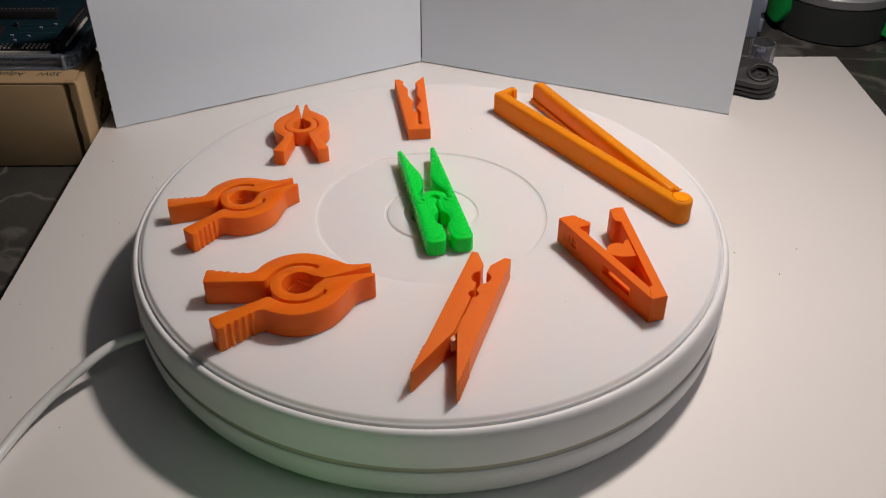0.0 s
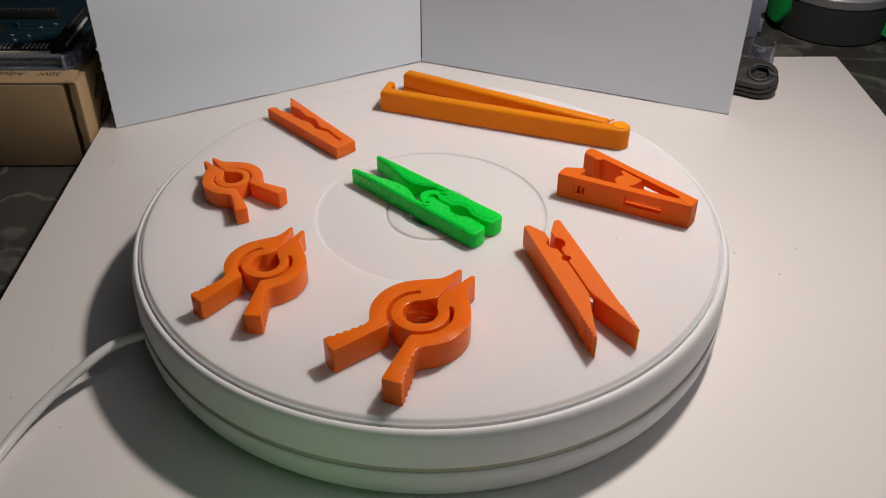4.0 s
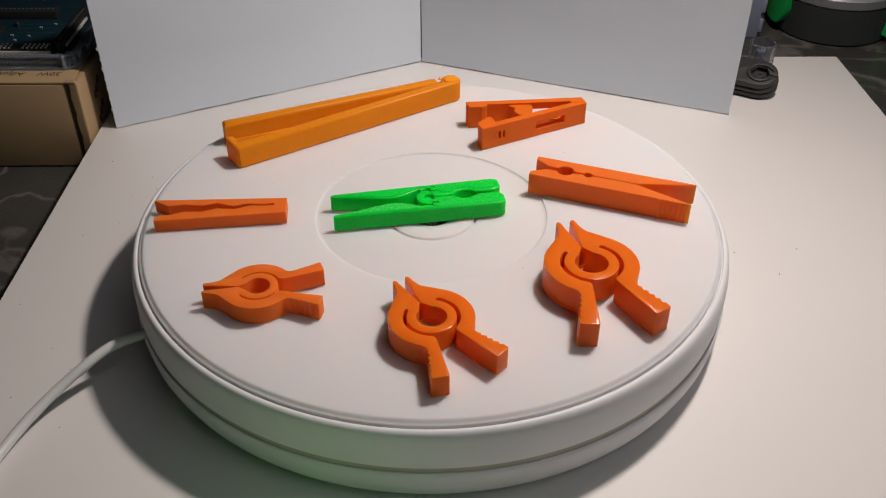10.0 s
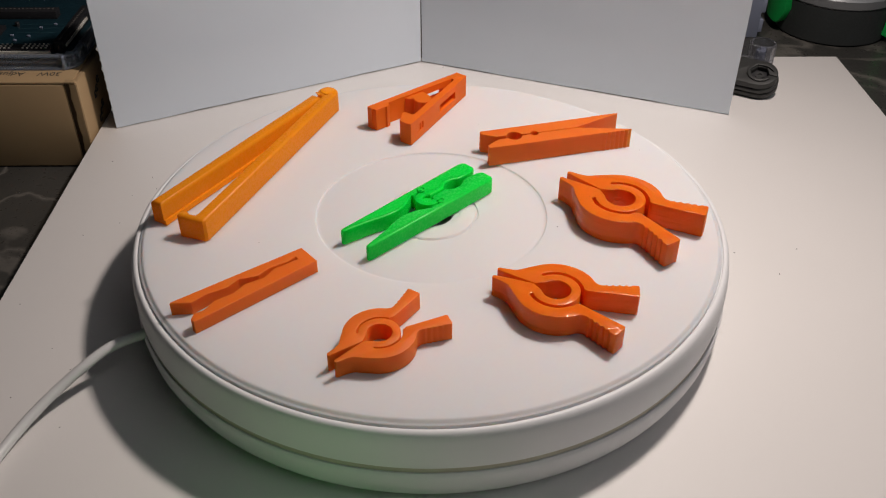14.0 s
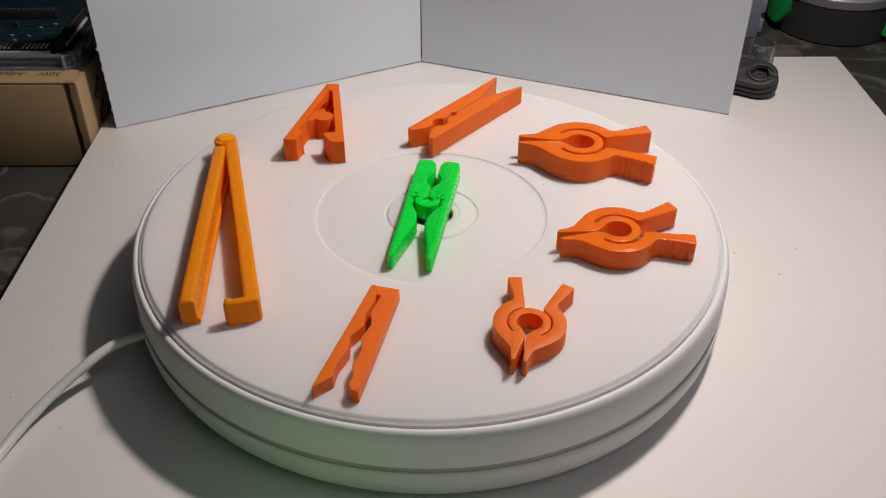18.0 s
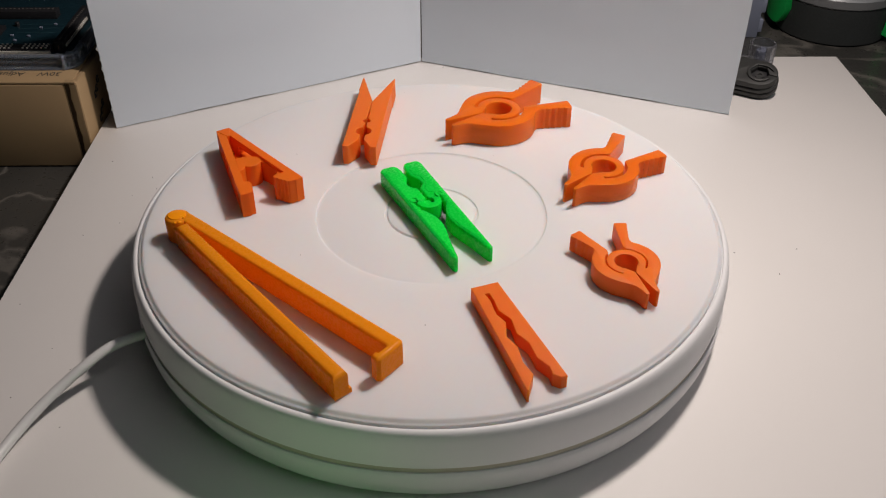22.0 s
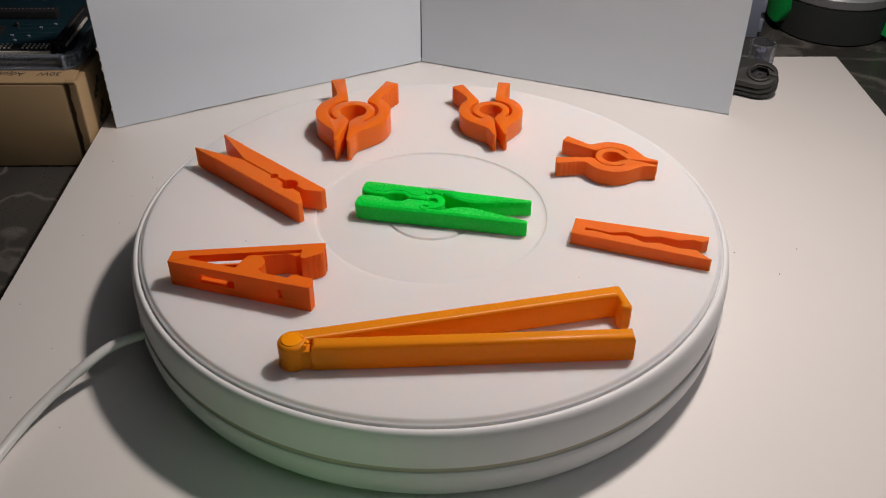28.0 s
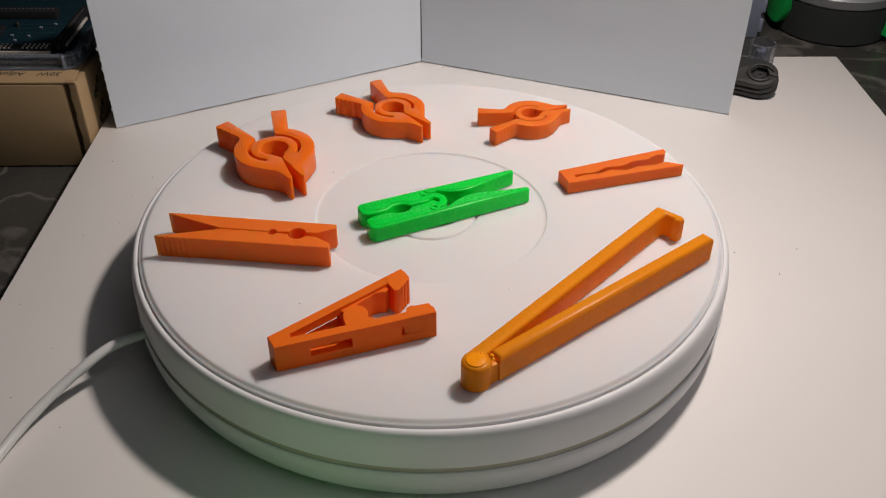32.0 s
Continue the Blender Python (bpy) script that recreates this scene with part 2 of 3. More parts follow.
DESK = -0.018
structure("desk_top", box_bm(-0.95, 1.05, -0.60, 0.85, DESK - 0.03, DESK, 0.002), MARBLE, "dark marble-look laminate desk top with pale veins")
board = structure("white_board", box_bm(-0.1917, 0.2712, -0.55, 0.2348, DESK, 0.0, 0.0006), BOARD, "matt white laminate board lying on the dark desk")
# unseen room shell, added so that light bounces back onto the desk
structure("floor", box_bm(-2.2, 2.4, -2.4, 2.2, -0.80, -0.75), WALLPAINT, "plain grey unseen floor, added to bounce light")
structure("ceiling", box_bm(-2.2, 2.4, -2.4, 2.2, 2.4, 2.45), WALLPAINT, "plain grey unseen ceiling, added to bounce light")
structure("wall_north", box_bm(-2.2, 2.4, 2.2, 2.25, -0.75, 2.4), WALLPAINT, "plain grey unseen wall, added to bounce light")
structure("wall_south", box_bm(-2.2, 2.4, -2.45, -2.4, -0.75, 2.4), WALLPAINT, "plain grey unseen wall, added to bounce light")
structure("wall_west", box_bm(-2.25, -2.2, -2.4, 2.2, -0.75, 2.4), WALLPAINT, "plain grey unseen wall, added to bounce light")
structure("wall_east", box_bm(2.4, 2.45, -2.4, 2.2, -0.75, 2.4), WALLPAINT, "plain grey unseen wall, added to bounce light")


# ---- folded card backdrop ----
def bowed_panel(d, n):
    """A stiff card panel along d, with n pointing away from the front; faint waves are shaped in to give soft bands of
    light and shade.
    """
    bm = bmesh.new()
    nu, nz = 16, 36
    length = d.length
    grids = []
    for back in (0.0, 0.0018):
        rows = []
        for i in range(nu + 1):
            u = 0.0004 + (length - 0.0004) * i / nu
            row = []
            for k in range(nz + 1):
                low = 0.0006 + 0.0002 * math.sin(u * 60) + 0.0002 * math.sin(u * 173 + 1)
                z = low + (0.11 - low) * k / nz
                wave = 0.00010 * math.sin(z * 210 + u * 14) * math.sin(math.pi * i / nu) * math.sin(math.pi * k / nz)
                p = d.normalized() * u + n * (back + wave)
                row.append(bm.verts.new((p.x, p.y, z)))
            rows.append(row)
        grids.append(rows)
    f, b = grids
    for i in range(nu):
        for k in range(nz):
            bm.faces.new((f[i][k], f[i + 1][k], f[i + 1][k + 1], f[i][k + 1]))
            bm.faces.new((b[i][k], b[i][k + 1], b[i + 1][k + 1], b[i + 1][k]))
        for k in (0, nz):
            bm.faces.new((f[i][k], b[i][k], b[i + 1][k], f[i + 1][k]))
    for k in range(nz):
        for i in (0, nu):
            bm.faces.new((f[i][k], f[i][k + 1], b[i][k + 1], b[i][k]))
    return bm


def backdrop_card():
    card = empty("card_screen", pose(-0.006, 0.2279, 0.0), "white folded card screen standing behind the turntable", "screen")
    for end, name in (((-0.1819, 0.1400), "panel"), ((0.1773, 0.1536), "panel")):
        d = Vector(end) - Vector((-0.006, 0.2279))
        n = Vector((-d.y, d.x)).normalized()
        if n.y < 0:
            n = -n
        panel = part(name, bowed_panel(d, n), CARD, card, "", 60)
        if end[0] < 0:
            out = d.normalized()
            frame_axes = Matrix(((out.x, 0, n.x, d.x), (out.y, 0, n.y, d.y), (0, 1, 0, 0), (0, 0, 0, 1)))
            draw = random.Random(9)
            bm = bmesh.new()
            for k in range(7):
                z = 0.012 + 0.0062 * k + draw.uniform(-0.0006, 0.0006)
                w, t = draw.uniform(0.0003, 0.0012), draw.uniform(0.0008, 0.0020)
                prism(bm, [(-0.0004, z - t), (w * 0.7, z - t * 0.5), (w, z + t * 0.1), (w * 0.5, z + t * 0.9), (-0.0004, z + t)], 0.0004, 0.0009)
            fray = part("frayed_edge", bm, FIBRE, panel, "torn white paper fibres along the edge", 0)
            fray.matrix_local = frame_axes
    return card


backdrop_card()


# ---- turntable ----
def turntable():
    tt = empty("turntable", pose(0, 0, 0), "white round motorised turntable with a two-part rounded body", "turntable")
    base = [(0.0, 0.0018), (0.118, 0.0018), (0.1225, 0.0021), (0.1255, 0.0037), (0.1270, 0.0075), (0.1276, 0.0115), (0.1277, 0.0145), (0.1275, 0.0153), (0.1270, 0.0160), (0.0, 0.0160)]
    part("base", lathe(base), WHITE, tt, "white plastic lower body")
    part("seam_ring", lathe([(0.10, 0.0160), (0.1264, 0.0160), (0.1264, 0.0183), (0.10, 0.0183)]), SEAM, tt, "seam between the two bodies, shade put into its colour")
    for k in range(3):
        f = part("rubber_foot", lathe([(0, 0), (0.007, 0), (0.007, 0.0018), (0, 0.0018)], 24), BLACK, tt)
        f.location = (0.09 * math.cos(k * 2.094), 0.09 * math.sin(k * 2.094), 0)
    plate = new("rotating_top")
    plate.parent = tt
    T = TOP
    body = [(0.10, 0.0183), (0.1264, 0.0183), (0.1268, 0.0185), (0.1270, 0.0196), (0.1272, 0.0232), (0.1272, 0.0275), (0.1269, 0.0308), (0.1265, 0.0328), (0.1260, 0.0340),
            (0.1253, 0.0347), (0.1246, 0.0349), (0.1240, 0.0348), (0.1238, 0.0345), (0.12365, 0.0341), (0.1230, 0.0340), (0.10, 0.0340)]
    part("rim", lathe(body), WHITE, plate, "white rounded rim with a raised lip")
    g = 0.0497
    deck = [(0.0, T - 0.0165), (0.1220, T - 0.0165), (0.1234, T - 0.0050), (0.12335, T - 0.0020), (0.1232, T - 0.0015), (0.1229, T - 0.0013), (0.1226, T - 0.0013), (0.1223, T - 0.0011), (0.1219, T - 0.0005), (0.1215, T - 0.0001), (0.1210, T), (0.0900, T - 0.0001), (g + 0.0012, T - 0.0004), (g + 0.0005, T - 0.0005), (g + 0.0001, T - 0.0011), (g - 0.0005, T - 0.0013), (g - 0.0013, T - 0.0012),
            (0.0205, T - 0.0012), (0.0202, T - 0.0020), (0.0194, T - 0.0020), (0.0189, T - 0.0011), (0.0184, T - 0.0009), (0.0126, T - 0.0009), (0.0121, T - 0.0014), (0.0097, T - 0.0014), (0.0094, T - 0.0018), (0.0094, T - 0.006), (0.0, T - 0.006)]
    part("deck", lathe(deck), PLATE, plate, "matt white deck with two ring grooves")
    part("centre_screw", lathe([(0, T - 0.006), (0.0042, T - 0.006), (0.0042, T - 0.0035), (0.0036, T - 0.003), (0.0015, T - 0.003), (0.0012, T - 0.004), (0, T - 0.004)], 32), STEEL, plate, "steel screw in the centre hole")
    part("well_floor", lathe([(0, T - 0.0058), (0.0092, T - 0.0058), (0.0092, T - 0.0054), (0.005, T - 0.0052), (0, T - 0.0052)], 32), SILVER, plate, "grey floor of the centre hole")
    return tt, plate


TURNTABLE, ROTOR = turntable()
MOVING = []


def on_plate(name, x, y, angle, label, category, group="printed clips on the turntable", z=TOP):
    """A thing on the plate: millimetres from the axis and degrees, as they lie at the start."""
    home = pose(x * 0.001, y * 0.001, z, 0, 0, angle)
    ob = empty(name, home, label, category, group)
    MOVING.append((ob, home))
    return ob


def blobs(ob, loop, z, count, sizes, mat, margin, seed):
    """Tiny glossy beads, added to stand in for glints, scattered just inside the rim of a flat top."""
    draw = random.Random(seed)
    if sum(loop[i - 1][0] * loop[i][1] - loop[i][0] * loop[i - 1][1] for i in range(len(loop))) < 0:
        loop = list(reversed(loop))
    rim = inset(loop, margin)
    lengths = [(Vector(rim[i]) - Vector(rim[i - 1])).length for i in range(len(rim))]
    bm = bmesh.new()
    for i in draw.choices(range(len(rim)), weights=lengths, k=count):
        c = Vector(rim[i - 1]).lerp(Vector(rim[i]), draw.random())
        r, long, turn = draw.uniform(*sizes), draw.uniform(1.0, 2.2), draw.uniform(0, math.pi)
        rings = []
        for k in range(3):
            a = k / 3 * math.pi / 2
            ring = []
            for j in range(8):
                b = j * math.pi / 4
                dx, dy = r * long * math.cos(a) * math.cos(b), r * math.cos(a) * math.sin(b)
                ring.append(bm.verts.new((c.x + dx * math.cos(turn) - dy * math.sin(turn), c.y + dx * math.sin(turn) + dy * math.cos(turn), z - 0.00002 + 0.55 * r * math.sin(a))))
            rings.append(ring)
        for lo, hi in zip(rings, rings[1:]):
            for j in range(8):
                bm.faces.new((lo[j], lo[(j + 1) % 8], hi[(j + 1) % 8], hi[j]))
        bm.faces.new(rings[-1])
    return tagged(part("glint_beads", bm, mat, ob, "tiny glossy beads added on the top to catch glints", 80), kind="stuff")


# ---- ring clips ----
def ring_clip(x, y, angle, s, h, mat, label, strings=0, so=12.15, rib=0.42):
    ob = on_plate("spring_clip", x, y, angle, label, "clip")
    c, ro, si, hole = 28.6, 18.3, 10.5, 6.4
    cut = 142.0
    tip = [(18.6, 0.22), (17.0, 0.3), (0.9, 2.0), (0.2, 2.5), (0.0, 3.1), (0.35, 3.75), (1.2, 4.1)]
    shoulder = [(v.x, v.y) for v in spline([(1.2, 4.1, 0), (5.0, 4.7, 0), (8.6, 6.0, 0), (11.6, 9.0, 0), (c + ro * math.cos(radians(135)), ro * math.sin(radians(135)), 0)], 5)][1:]
    outer = arc(c, 0, ro, 135, 42, 24)[1:]
    neck = [(43.0, 5.35), (41.6, 4.98), (40.6, 4.95), (39.8, 5.3)]
    slot = arc(c, 0, so, 28, 140, 25)
    mid = (so + si) / 2
    slot_end = [(c + mid * math.cos(radians(143)), mid * math.sin(radians(143)))]
    root = [(c + si * math.cos(radians(cut)), si * math.sin(radians(cut)))]
    bore = arc(c, 0, hole, cut, 150, 3)
    handle = [(43.2, 11.65), (44.4, 11.3), (45.6, 11.35)]
    for k in range(27):
        u = 46.6 + 0.46 * k
        handle.append((u, 11.62 + 0.443 * (u - 46.6) + rib * math.sin((u - 46.6) * 2.33)))
    handle += [(59.6, 17.55), (60.3, 17.5), (60.8, 17.0), (62.5, 11.5), (62.4, 10.8), (61.8, 10.5)] + neck
    half = tip + shoulder + outer + handle + slot + slot_end + root + bore
    ring = arc(c, 0, hole, cut, -cut, 60) + arc(c, 0, si, -cut, cut, 60)
    rn = len(tip + shoulder + outer + handle + slot + slot_end)
    for flip in (False, True):
        f = mirrored if flip else (lambda p: p)
        slab("jaw", mm(f(half), s), 0, h, mat, ob, "jaw drawn out into a ribbed handle", bevel=0.00028 * s, joints={rn}, foot=0.0002, steps=2)
    slab("spring_ring", mm(ring, s), 0, h, mat, ob, bevel=0.00028 * s, joints={60, 121}, foot=0.0002, steps=2)
    if strings:
        for k, f in enumerate((half, mirrored(half))):
            blobs(ob, mm(f, s), h, 34, (0.00012, 0.00030), ORANGE_GLINT, 0.0008 * s, 11 + k)
        draw = random.Random(int(s * 1000))
        bm = bmesh.new()
        for k in range(strings):
            a, z = draw.uniform(100, 330), draw.uniform(0.2, 0.65) * h
            ends = [Vector(((c + hole * math.cos(radians(q))) * 0.001 * s, hole * math.sin(radians(q)) * 0.001 * s, zz)) for q, zz in ((a, z), (a + draw.uniform(25, 65), z + draw.uniform(-0.0012, 0.0012)))]
            sag = (ends[0] + ends[1]) / 2 - Vector((0, 0, draw.uniform(0.0002, 0.0012)))
            tube(spline([ends[0], sag, ends[1]], 4), draw.uniform(0.00007, 0.00016), 6, bm)
        part("stringing", bm, ORANGE_THIN, ob, "fine stray plastic strings across the ring", 80)
    return ob


ring_clip(-22.2, -55.05, -163.6, 1.0, 0.0110, ORANGE_GLOSS, "large glossy orange printed spring clip with ribbed handles", 16)
ring_clip(-59.3, 10.0, -149.1, 0.862, 0.0092, ORANGE_GLOSS, "medium glossy orange printed spring clip with ribbed handles", 14)
ring_clip(-64.9, 84.0, -84.2, 0.725, 0.0076, ORANGE, "small matt orange printed spring clip with ribbed handles", so=11.5, rib=0.2)


# ---- green peg ----
def green_peg():
    ob = on_plate("clothes_peg", 7.8, -30.6, 101.6, "bright green printed clothes peg lying over the hub", "peg", z=TOP - 0.0009)
    h = 0.0074
    side = [(3.0, 9.95), (1.4, 9.6), (0.4, 8.7), (0.0, 7.6)]
    inner = [(0.0, 3.6), (0.5, 2.4), (1.8, 1.5), (4.4, 0.9), (11.2, 0.9)]
    hole = [(12.4, 1.7), (14.0, 2.7), (16.6, 3.1), (19.0, 2.8), (20.6, 1.6), (21.2, 0.8)]
    throat = [(22.0, 0.4), (29.0, 0.4)]
    socket = arc(32.4, 0, 2.3, 168, 118, 5) + arc(32.4, 0, 6.2, 104, 62, 6)
    cheek = [(v.x, v.y) for v in spline([(35.8, 6.5, 0), (38.6, 5.0, 0), (43.0, 2.9, 0), (48.5, 1.9, 0), (54.0, 2.5, 0), (62.0, 4.5, 0), (73.4, 6.7, 0)], 5)]
    tip = [(74.2, 7.2), (74.2, 8.4), (73.4, 8.9)]
    half = side + inner + hole + throat + socket + cheek + tip
    for flip in (False, True):
        f = mirrored if flip else (lambda p: p)
        leg = slab("leg", mm(f(half)), 0, h, GREEN, ob, bevel=0.0009, foot=0.0004, steps=3)
        border = [(4.0, 8.7), (2.4, 7.2), (2.4, 4.4), (6.0, 2.6), (11.0, 2.6), (13.6, 4.6), (19.0, 4.6), (23.0, 2.4), (26.4, 2.4), (27.2, 4.2), (32.4, 7.2), (36.4, 7.3),
                  (39.2, 5.8), (43.4, 3.8), (48.5, 2.8), (54.0, 3.4), (62.0, 5.4), (72.0, 7.4), (72.0, 7.75), (40.0, 8.5)]
        slab("raised_face", mm(f(border)), h - 0.0002, h + 0.0002, GREEN_THIN, leg, bevel=0.0002, steps=2)
        slab("eyelet", mm(f(arc(30.0, 6.0, 2.1, 0, 320, 16) + arc(30.0, 6.0, 1.1, 320, 0, 16))), h - 0.0004, h + 0.0006, GREEN_THIN, leg, "small raised eyelet", bevel=0.0003, steps=2)
    ring = arc(32.4, 0, 2.2, -128, 128, 20) + arc(32.4, 0, 5.4, 112, -112, 26)
    slab("spring_ring", mm(ring), 0.0, h - 0.0002, GREEN, ob, "looped spring between the legs", bevel=0.0003, steps=2)
    slab("web", mm(arc(32.4, 0, 2.6, 0, 345, 20)), 0.0, 0.0056, GREEN_THIN, ob, "floor of the spring hole", bevel=0.0)
    for k in range(6):
        slab("embossed_bar", mm([(13.0 + 1.5 * k, -6.6), (13.7 + 1.5 * k, -6.6), (13.7 + 1.5 * k, -5.0), (13.0 + 1.5 * k, -5.0)]), h, h + 0.0003, GREEN_THIN, ob, bevel=0.0001)
    return ob


green_peg()


# ---- orange pegs ----
def straight_peg():
    ob = on_plate("clothes_peg", 23.3, -45.2, -108.8, "orange printed clothes peg with ribbed pointed tails", "peg")
    h = 0.0098
    tail = [(70.9, 8.3), (70.5, 7.8), (46.2, 0.35)]
    throat = [(26.6, 0.35)]
    small = arc(24.8, 0.0, 1.9, 12, 168, 8)
    large = arc(14.6, 0.0, 3.7, 14, 161, 12)
    head = [(10.0, 1.25), (6.6, 1.3), (0.2, 5.2), (0.0, 5.5), (0.0, 7.7), (0.4, 7.95)]
    ribs = [(56.0, 8.15)]
    for k in range(6):
        u = 56.8 + 2.2 * k
        ribs += [(u, 8.2), (u + 0.5, 8.55), (u + 1.4, 8.55), (u + 1.8, 8.2)]
    half = tail + throat + small + large + head + ribs
    for flip in (False, True):
        slab("leg", mm(mirrored(half) if flip else half), 0, h, ORANGE, ob, bevel=0.0002, foot=0.0001)
    slab("hinge_bridge", mm([(37.0, -0.34), (46.6, -0.34), (47.6, 0.0), (46.6, 0.34), (37.0, 0.34)]), 0.001, h - 0.0012, ORANGE, ob, "thin hinge web between the legs", bevel=0.0)
    slab("support_scrap", mm([(46.4, -1.0), (48.5, -1.6), (50.2, -0.4), (49.4, 0.7), (48.0, 1.4), (46.6, 1.0)]), 0.003, h - 0.0018, SCRAP, ob, "pale leftover support plastic", bevel=0.0006, steps=2)
    return ob


def serrated_peg():
    ob = on_plate("clothes_peg", -5.6, 61.8, 96.2, "thin orange printed peg with a zigzag slot", "peg")
    h = 0.0058
    upper = [(5.2, 5.7), (5.2, -0.2), (10.0, -0.3), (15.4, -0.9), (21.7, 1.5), (29.3, 0.2), (35.2, 2.3), (43.1, 1.7), (48.6, 3.8), (52.3, 3.3), (54.6, 5.4), (54.6, 7.7)]
    lower = [(5.2, -5.7), (56.0, -8.0), (56.6, -7.4), (55.0, -6.6), (50.1, -2.9), (43.4, -3.7), (35.5, -2.3), (29.6, -3.8), (22.5, -0.95), (17.1, -2.4), (9.0, -1.4), (5.2, -2.0)]
    body = [(0.0, -5.5)] + lower[1:] + [(5.2, -0.2)] + upper[2:] + [(0.0, 5.5)]
    slab("body", mm(body), 0, h, ORANGE, ob, "one-piece body with two toothed legs", bevel=0.0002, foot=0.0001)
    return ob


straight_peg()
serrated_peg()


# ---- folding clip ----
def arm_frame(a, b, width, h, steps, z_lo, z_hi):
    """A straight arm from a to b; steps lists (end of a stretch, how deep its window is sunk)."""
    bm = bmesh.new()
    a, b = Vector(a), Vector(b)
    d = (b - a).normalized()
    n = Vector((-d.y, d.x)) * width
    us = [0.0] + [u for u, depth in steps] + [(b - a).length]
    depths = [depth for u, depth in steps] + [0.0]
    zs = [0.0, z_lo, z_hi, h]

    def vert(u, z, depth):
        p = a + d * u + n * depth
        return bm.verts.new((p.x, p.y, z))
    front, back = [[[vert(u, z, k) for z in zs] for u in us] for k in (0.0, 1.0)]
    last = len(us) - 1
    before = None
    for i in range(last):
        for j in range(3):
            f = (front[i][j], front[i + 1][j], front[i + 1][j + 1], front[i][j + 1])
            if j != 1 or depths[i] < 1:
                bm.faces.new((back[i][j], back[i][j + 1], back[i + 1][j + 1], back[i + 1][j]))
            if j != 1:
                bm.faces.new(f)
        f = (front[i][1], front[i + 1][1], front[i + 1][2], front[i][2])
        deep = f
        if depths[i]:
            deep = (vert(us[i], z_lo, depths[i]), vert(us[i + 1], z_lo, depths[i]), vert(us[i + 1], z_hi, depths[i]), vert(us[i], z_hi, depths[i]))
            bm.faces.new((f[0], f[1], deep[1], deep[0]))
            bm.faces.new((f[2], f[3], deep[3], deep[2]))
        if depths[i] < 1:
            bm.faces.new(deep)
        if before is not None and before[1] is not deep[0]:
            bm.faces.new((before[1], deep[0], deep[3], before[2]))
        before = deep
        for j in (0, 3):
            bm.faces.new((front[i][j], back[i][j], back[i + 1][j], front[i + 1][j]))
    for i in (0, last):
        for j in range(3):
            bm.faces.new((front[i][j], front[i][j + 1], back[i][j + 1], back[i][j]))
    bmesh.ops.remove_doubles(bm, verts=bm.verts, dist=0.00001)
    return bm


def folding_clip():
    ob = on_plate("folding_clip", 83.1, -73.4, 107.5, "orange printed V-shaped clip with slotted arms", "clip")
    h = 0.0113
    m = 0.001
    lower = arm_frame((0.0 * m, -3.2 * m), (57.0 * m, -14.3 * m), 3.6 * m, h, ((12 * m, 0), (27 * m, 1), (45 * m, 0), (46.2 * m, 0.8), (47.2 * m, 0.15), (48.4 * m, 0.8), (49.6 * m, 0.15), (53.2 * m, 0.85)), 0.0038, 0.0078)
    part("arm", lower, ORANGE_RED, ob, "slotted arm", 20)
    upper = arm_frame((57.6 * m, 14.3 * m), (0.0 * m, 3.2 * m), 3.6 * m, h, ((4.5 * m, 0), (7.8 * m, 0.85), (9.2 * m, 0.12), (10.4 * m, 0.8), (11.4 * m, 0.12), (12.4 * m, 0.8), (30 * m, 0), (46.5 * m, 1)), 0.0038, 0.0078)
    part("arm", upper, ORANGE_RED, ob, "slotted arm", 20)
    slab("fold", mm([(-0.3, -3.2), (0.6, -3.25), (7.0, -0.6), (7.0, 0.6), (0.6, 3.25), (-0.3, 3.2)]), 0.0001, h + 0.0002, ORANGE_RED, ob, bevel=0.0002)
    slab("pad", mm([(26.2, -4.5), (26.6, -1.6), (27.6, 1.6), (29.4, 4.2)] + arc(31.8, 0.4, 4.7, 96, -50, 14) + [(36.6, -4.6), (37.4, -6.8)]), 0.0, h - 0.0008, ORANGE_RED, ob, "rounded inner pad", bevel=0.0002)
    teeth = [(49.4, 9.0), (49.6, 4.4), (50.4, 3.6)]
    for k in range(4):
        u = 51.4 + 1.65 * k
        teeth += [(u, 3.5 + 0.62 * (u - 51.4)), (u + 1.0, 3.55 + 0.62 * (u - 50.8)), (u + 1.1, 4.0 + 0.62 * (u - 50.6)), (u + 1.5, 4.1 + 0.62 * (u - 50.4))]
    teeth += [(58.1, 8.6), (57.75, 14.1), (50.4, 12.7)]
    slab("grip_jaw", mm(teeth), 0.0, h + 0.0001, ORANGE_RED, ob, "ribbed jaw block", bevel=0.00015)
    slab("inner_ledge", mm([(28.4, 6.0), (49.6, 10.2), (49.6, 8.2)] + arc(43.4, 1.6, 6.0, 52, 120, 8) + [(37.0, 6.0), (33.0, 4.4), (28.4, 4.0)]), 0.0, h - 0.0014, ORANGE_RED, ob, "lower ledge along the arm", bevel=0.0002)
    wave = [(6.0 + 1.05 * k, 0.25 - 0.075 * k + 0.75 * math.sin(k * 0.95)) for k in range(21)]
    slab("leaf_spring", mm([(x, y + 0.45) for x, y in wave] + [(x, y - 0.45) for x, y in reversed(wave)]), 0.0, 0.0034, ORANGE_THIN, ob, "thin wavy leaf between the arms", bevel=0.0001)
    slab("catch", mm([(45.6, -10.6), (47.6, -9.0), (48.8, -6.9), (51.2, -6.5), (51.8, -7.2), (57.2, -8.4), (57.1, -14.1), (46.4, -12.0)]), 0.0, h + 0.0001, ORANGE_RED, ob, "notched catch", bevel=0.00015)
    return ob


folding_clip()


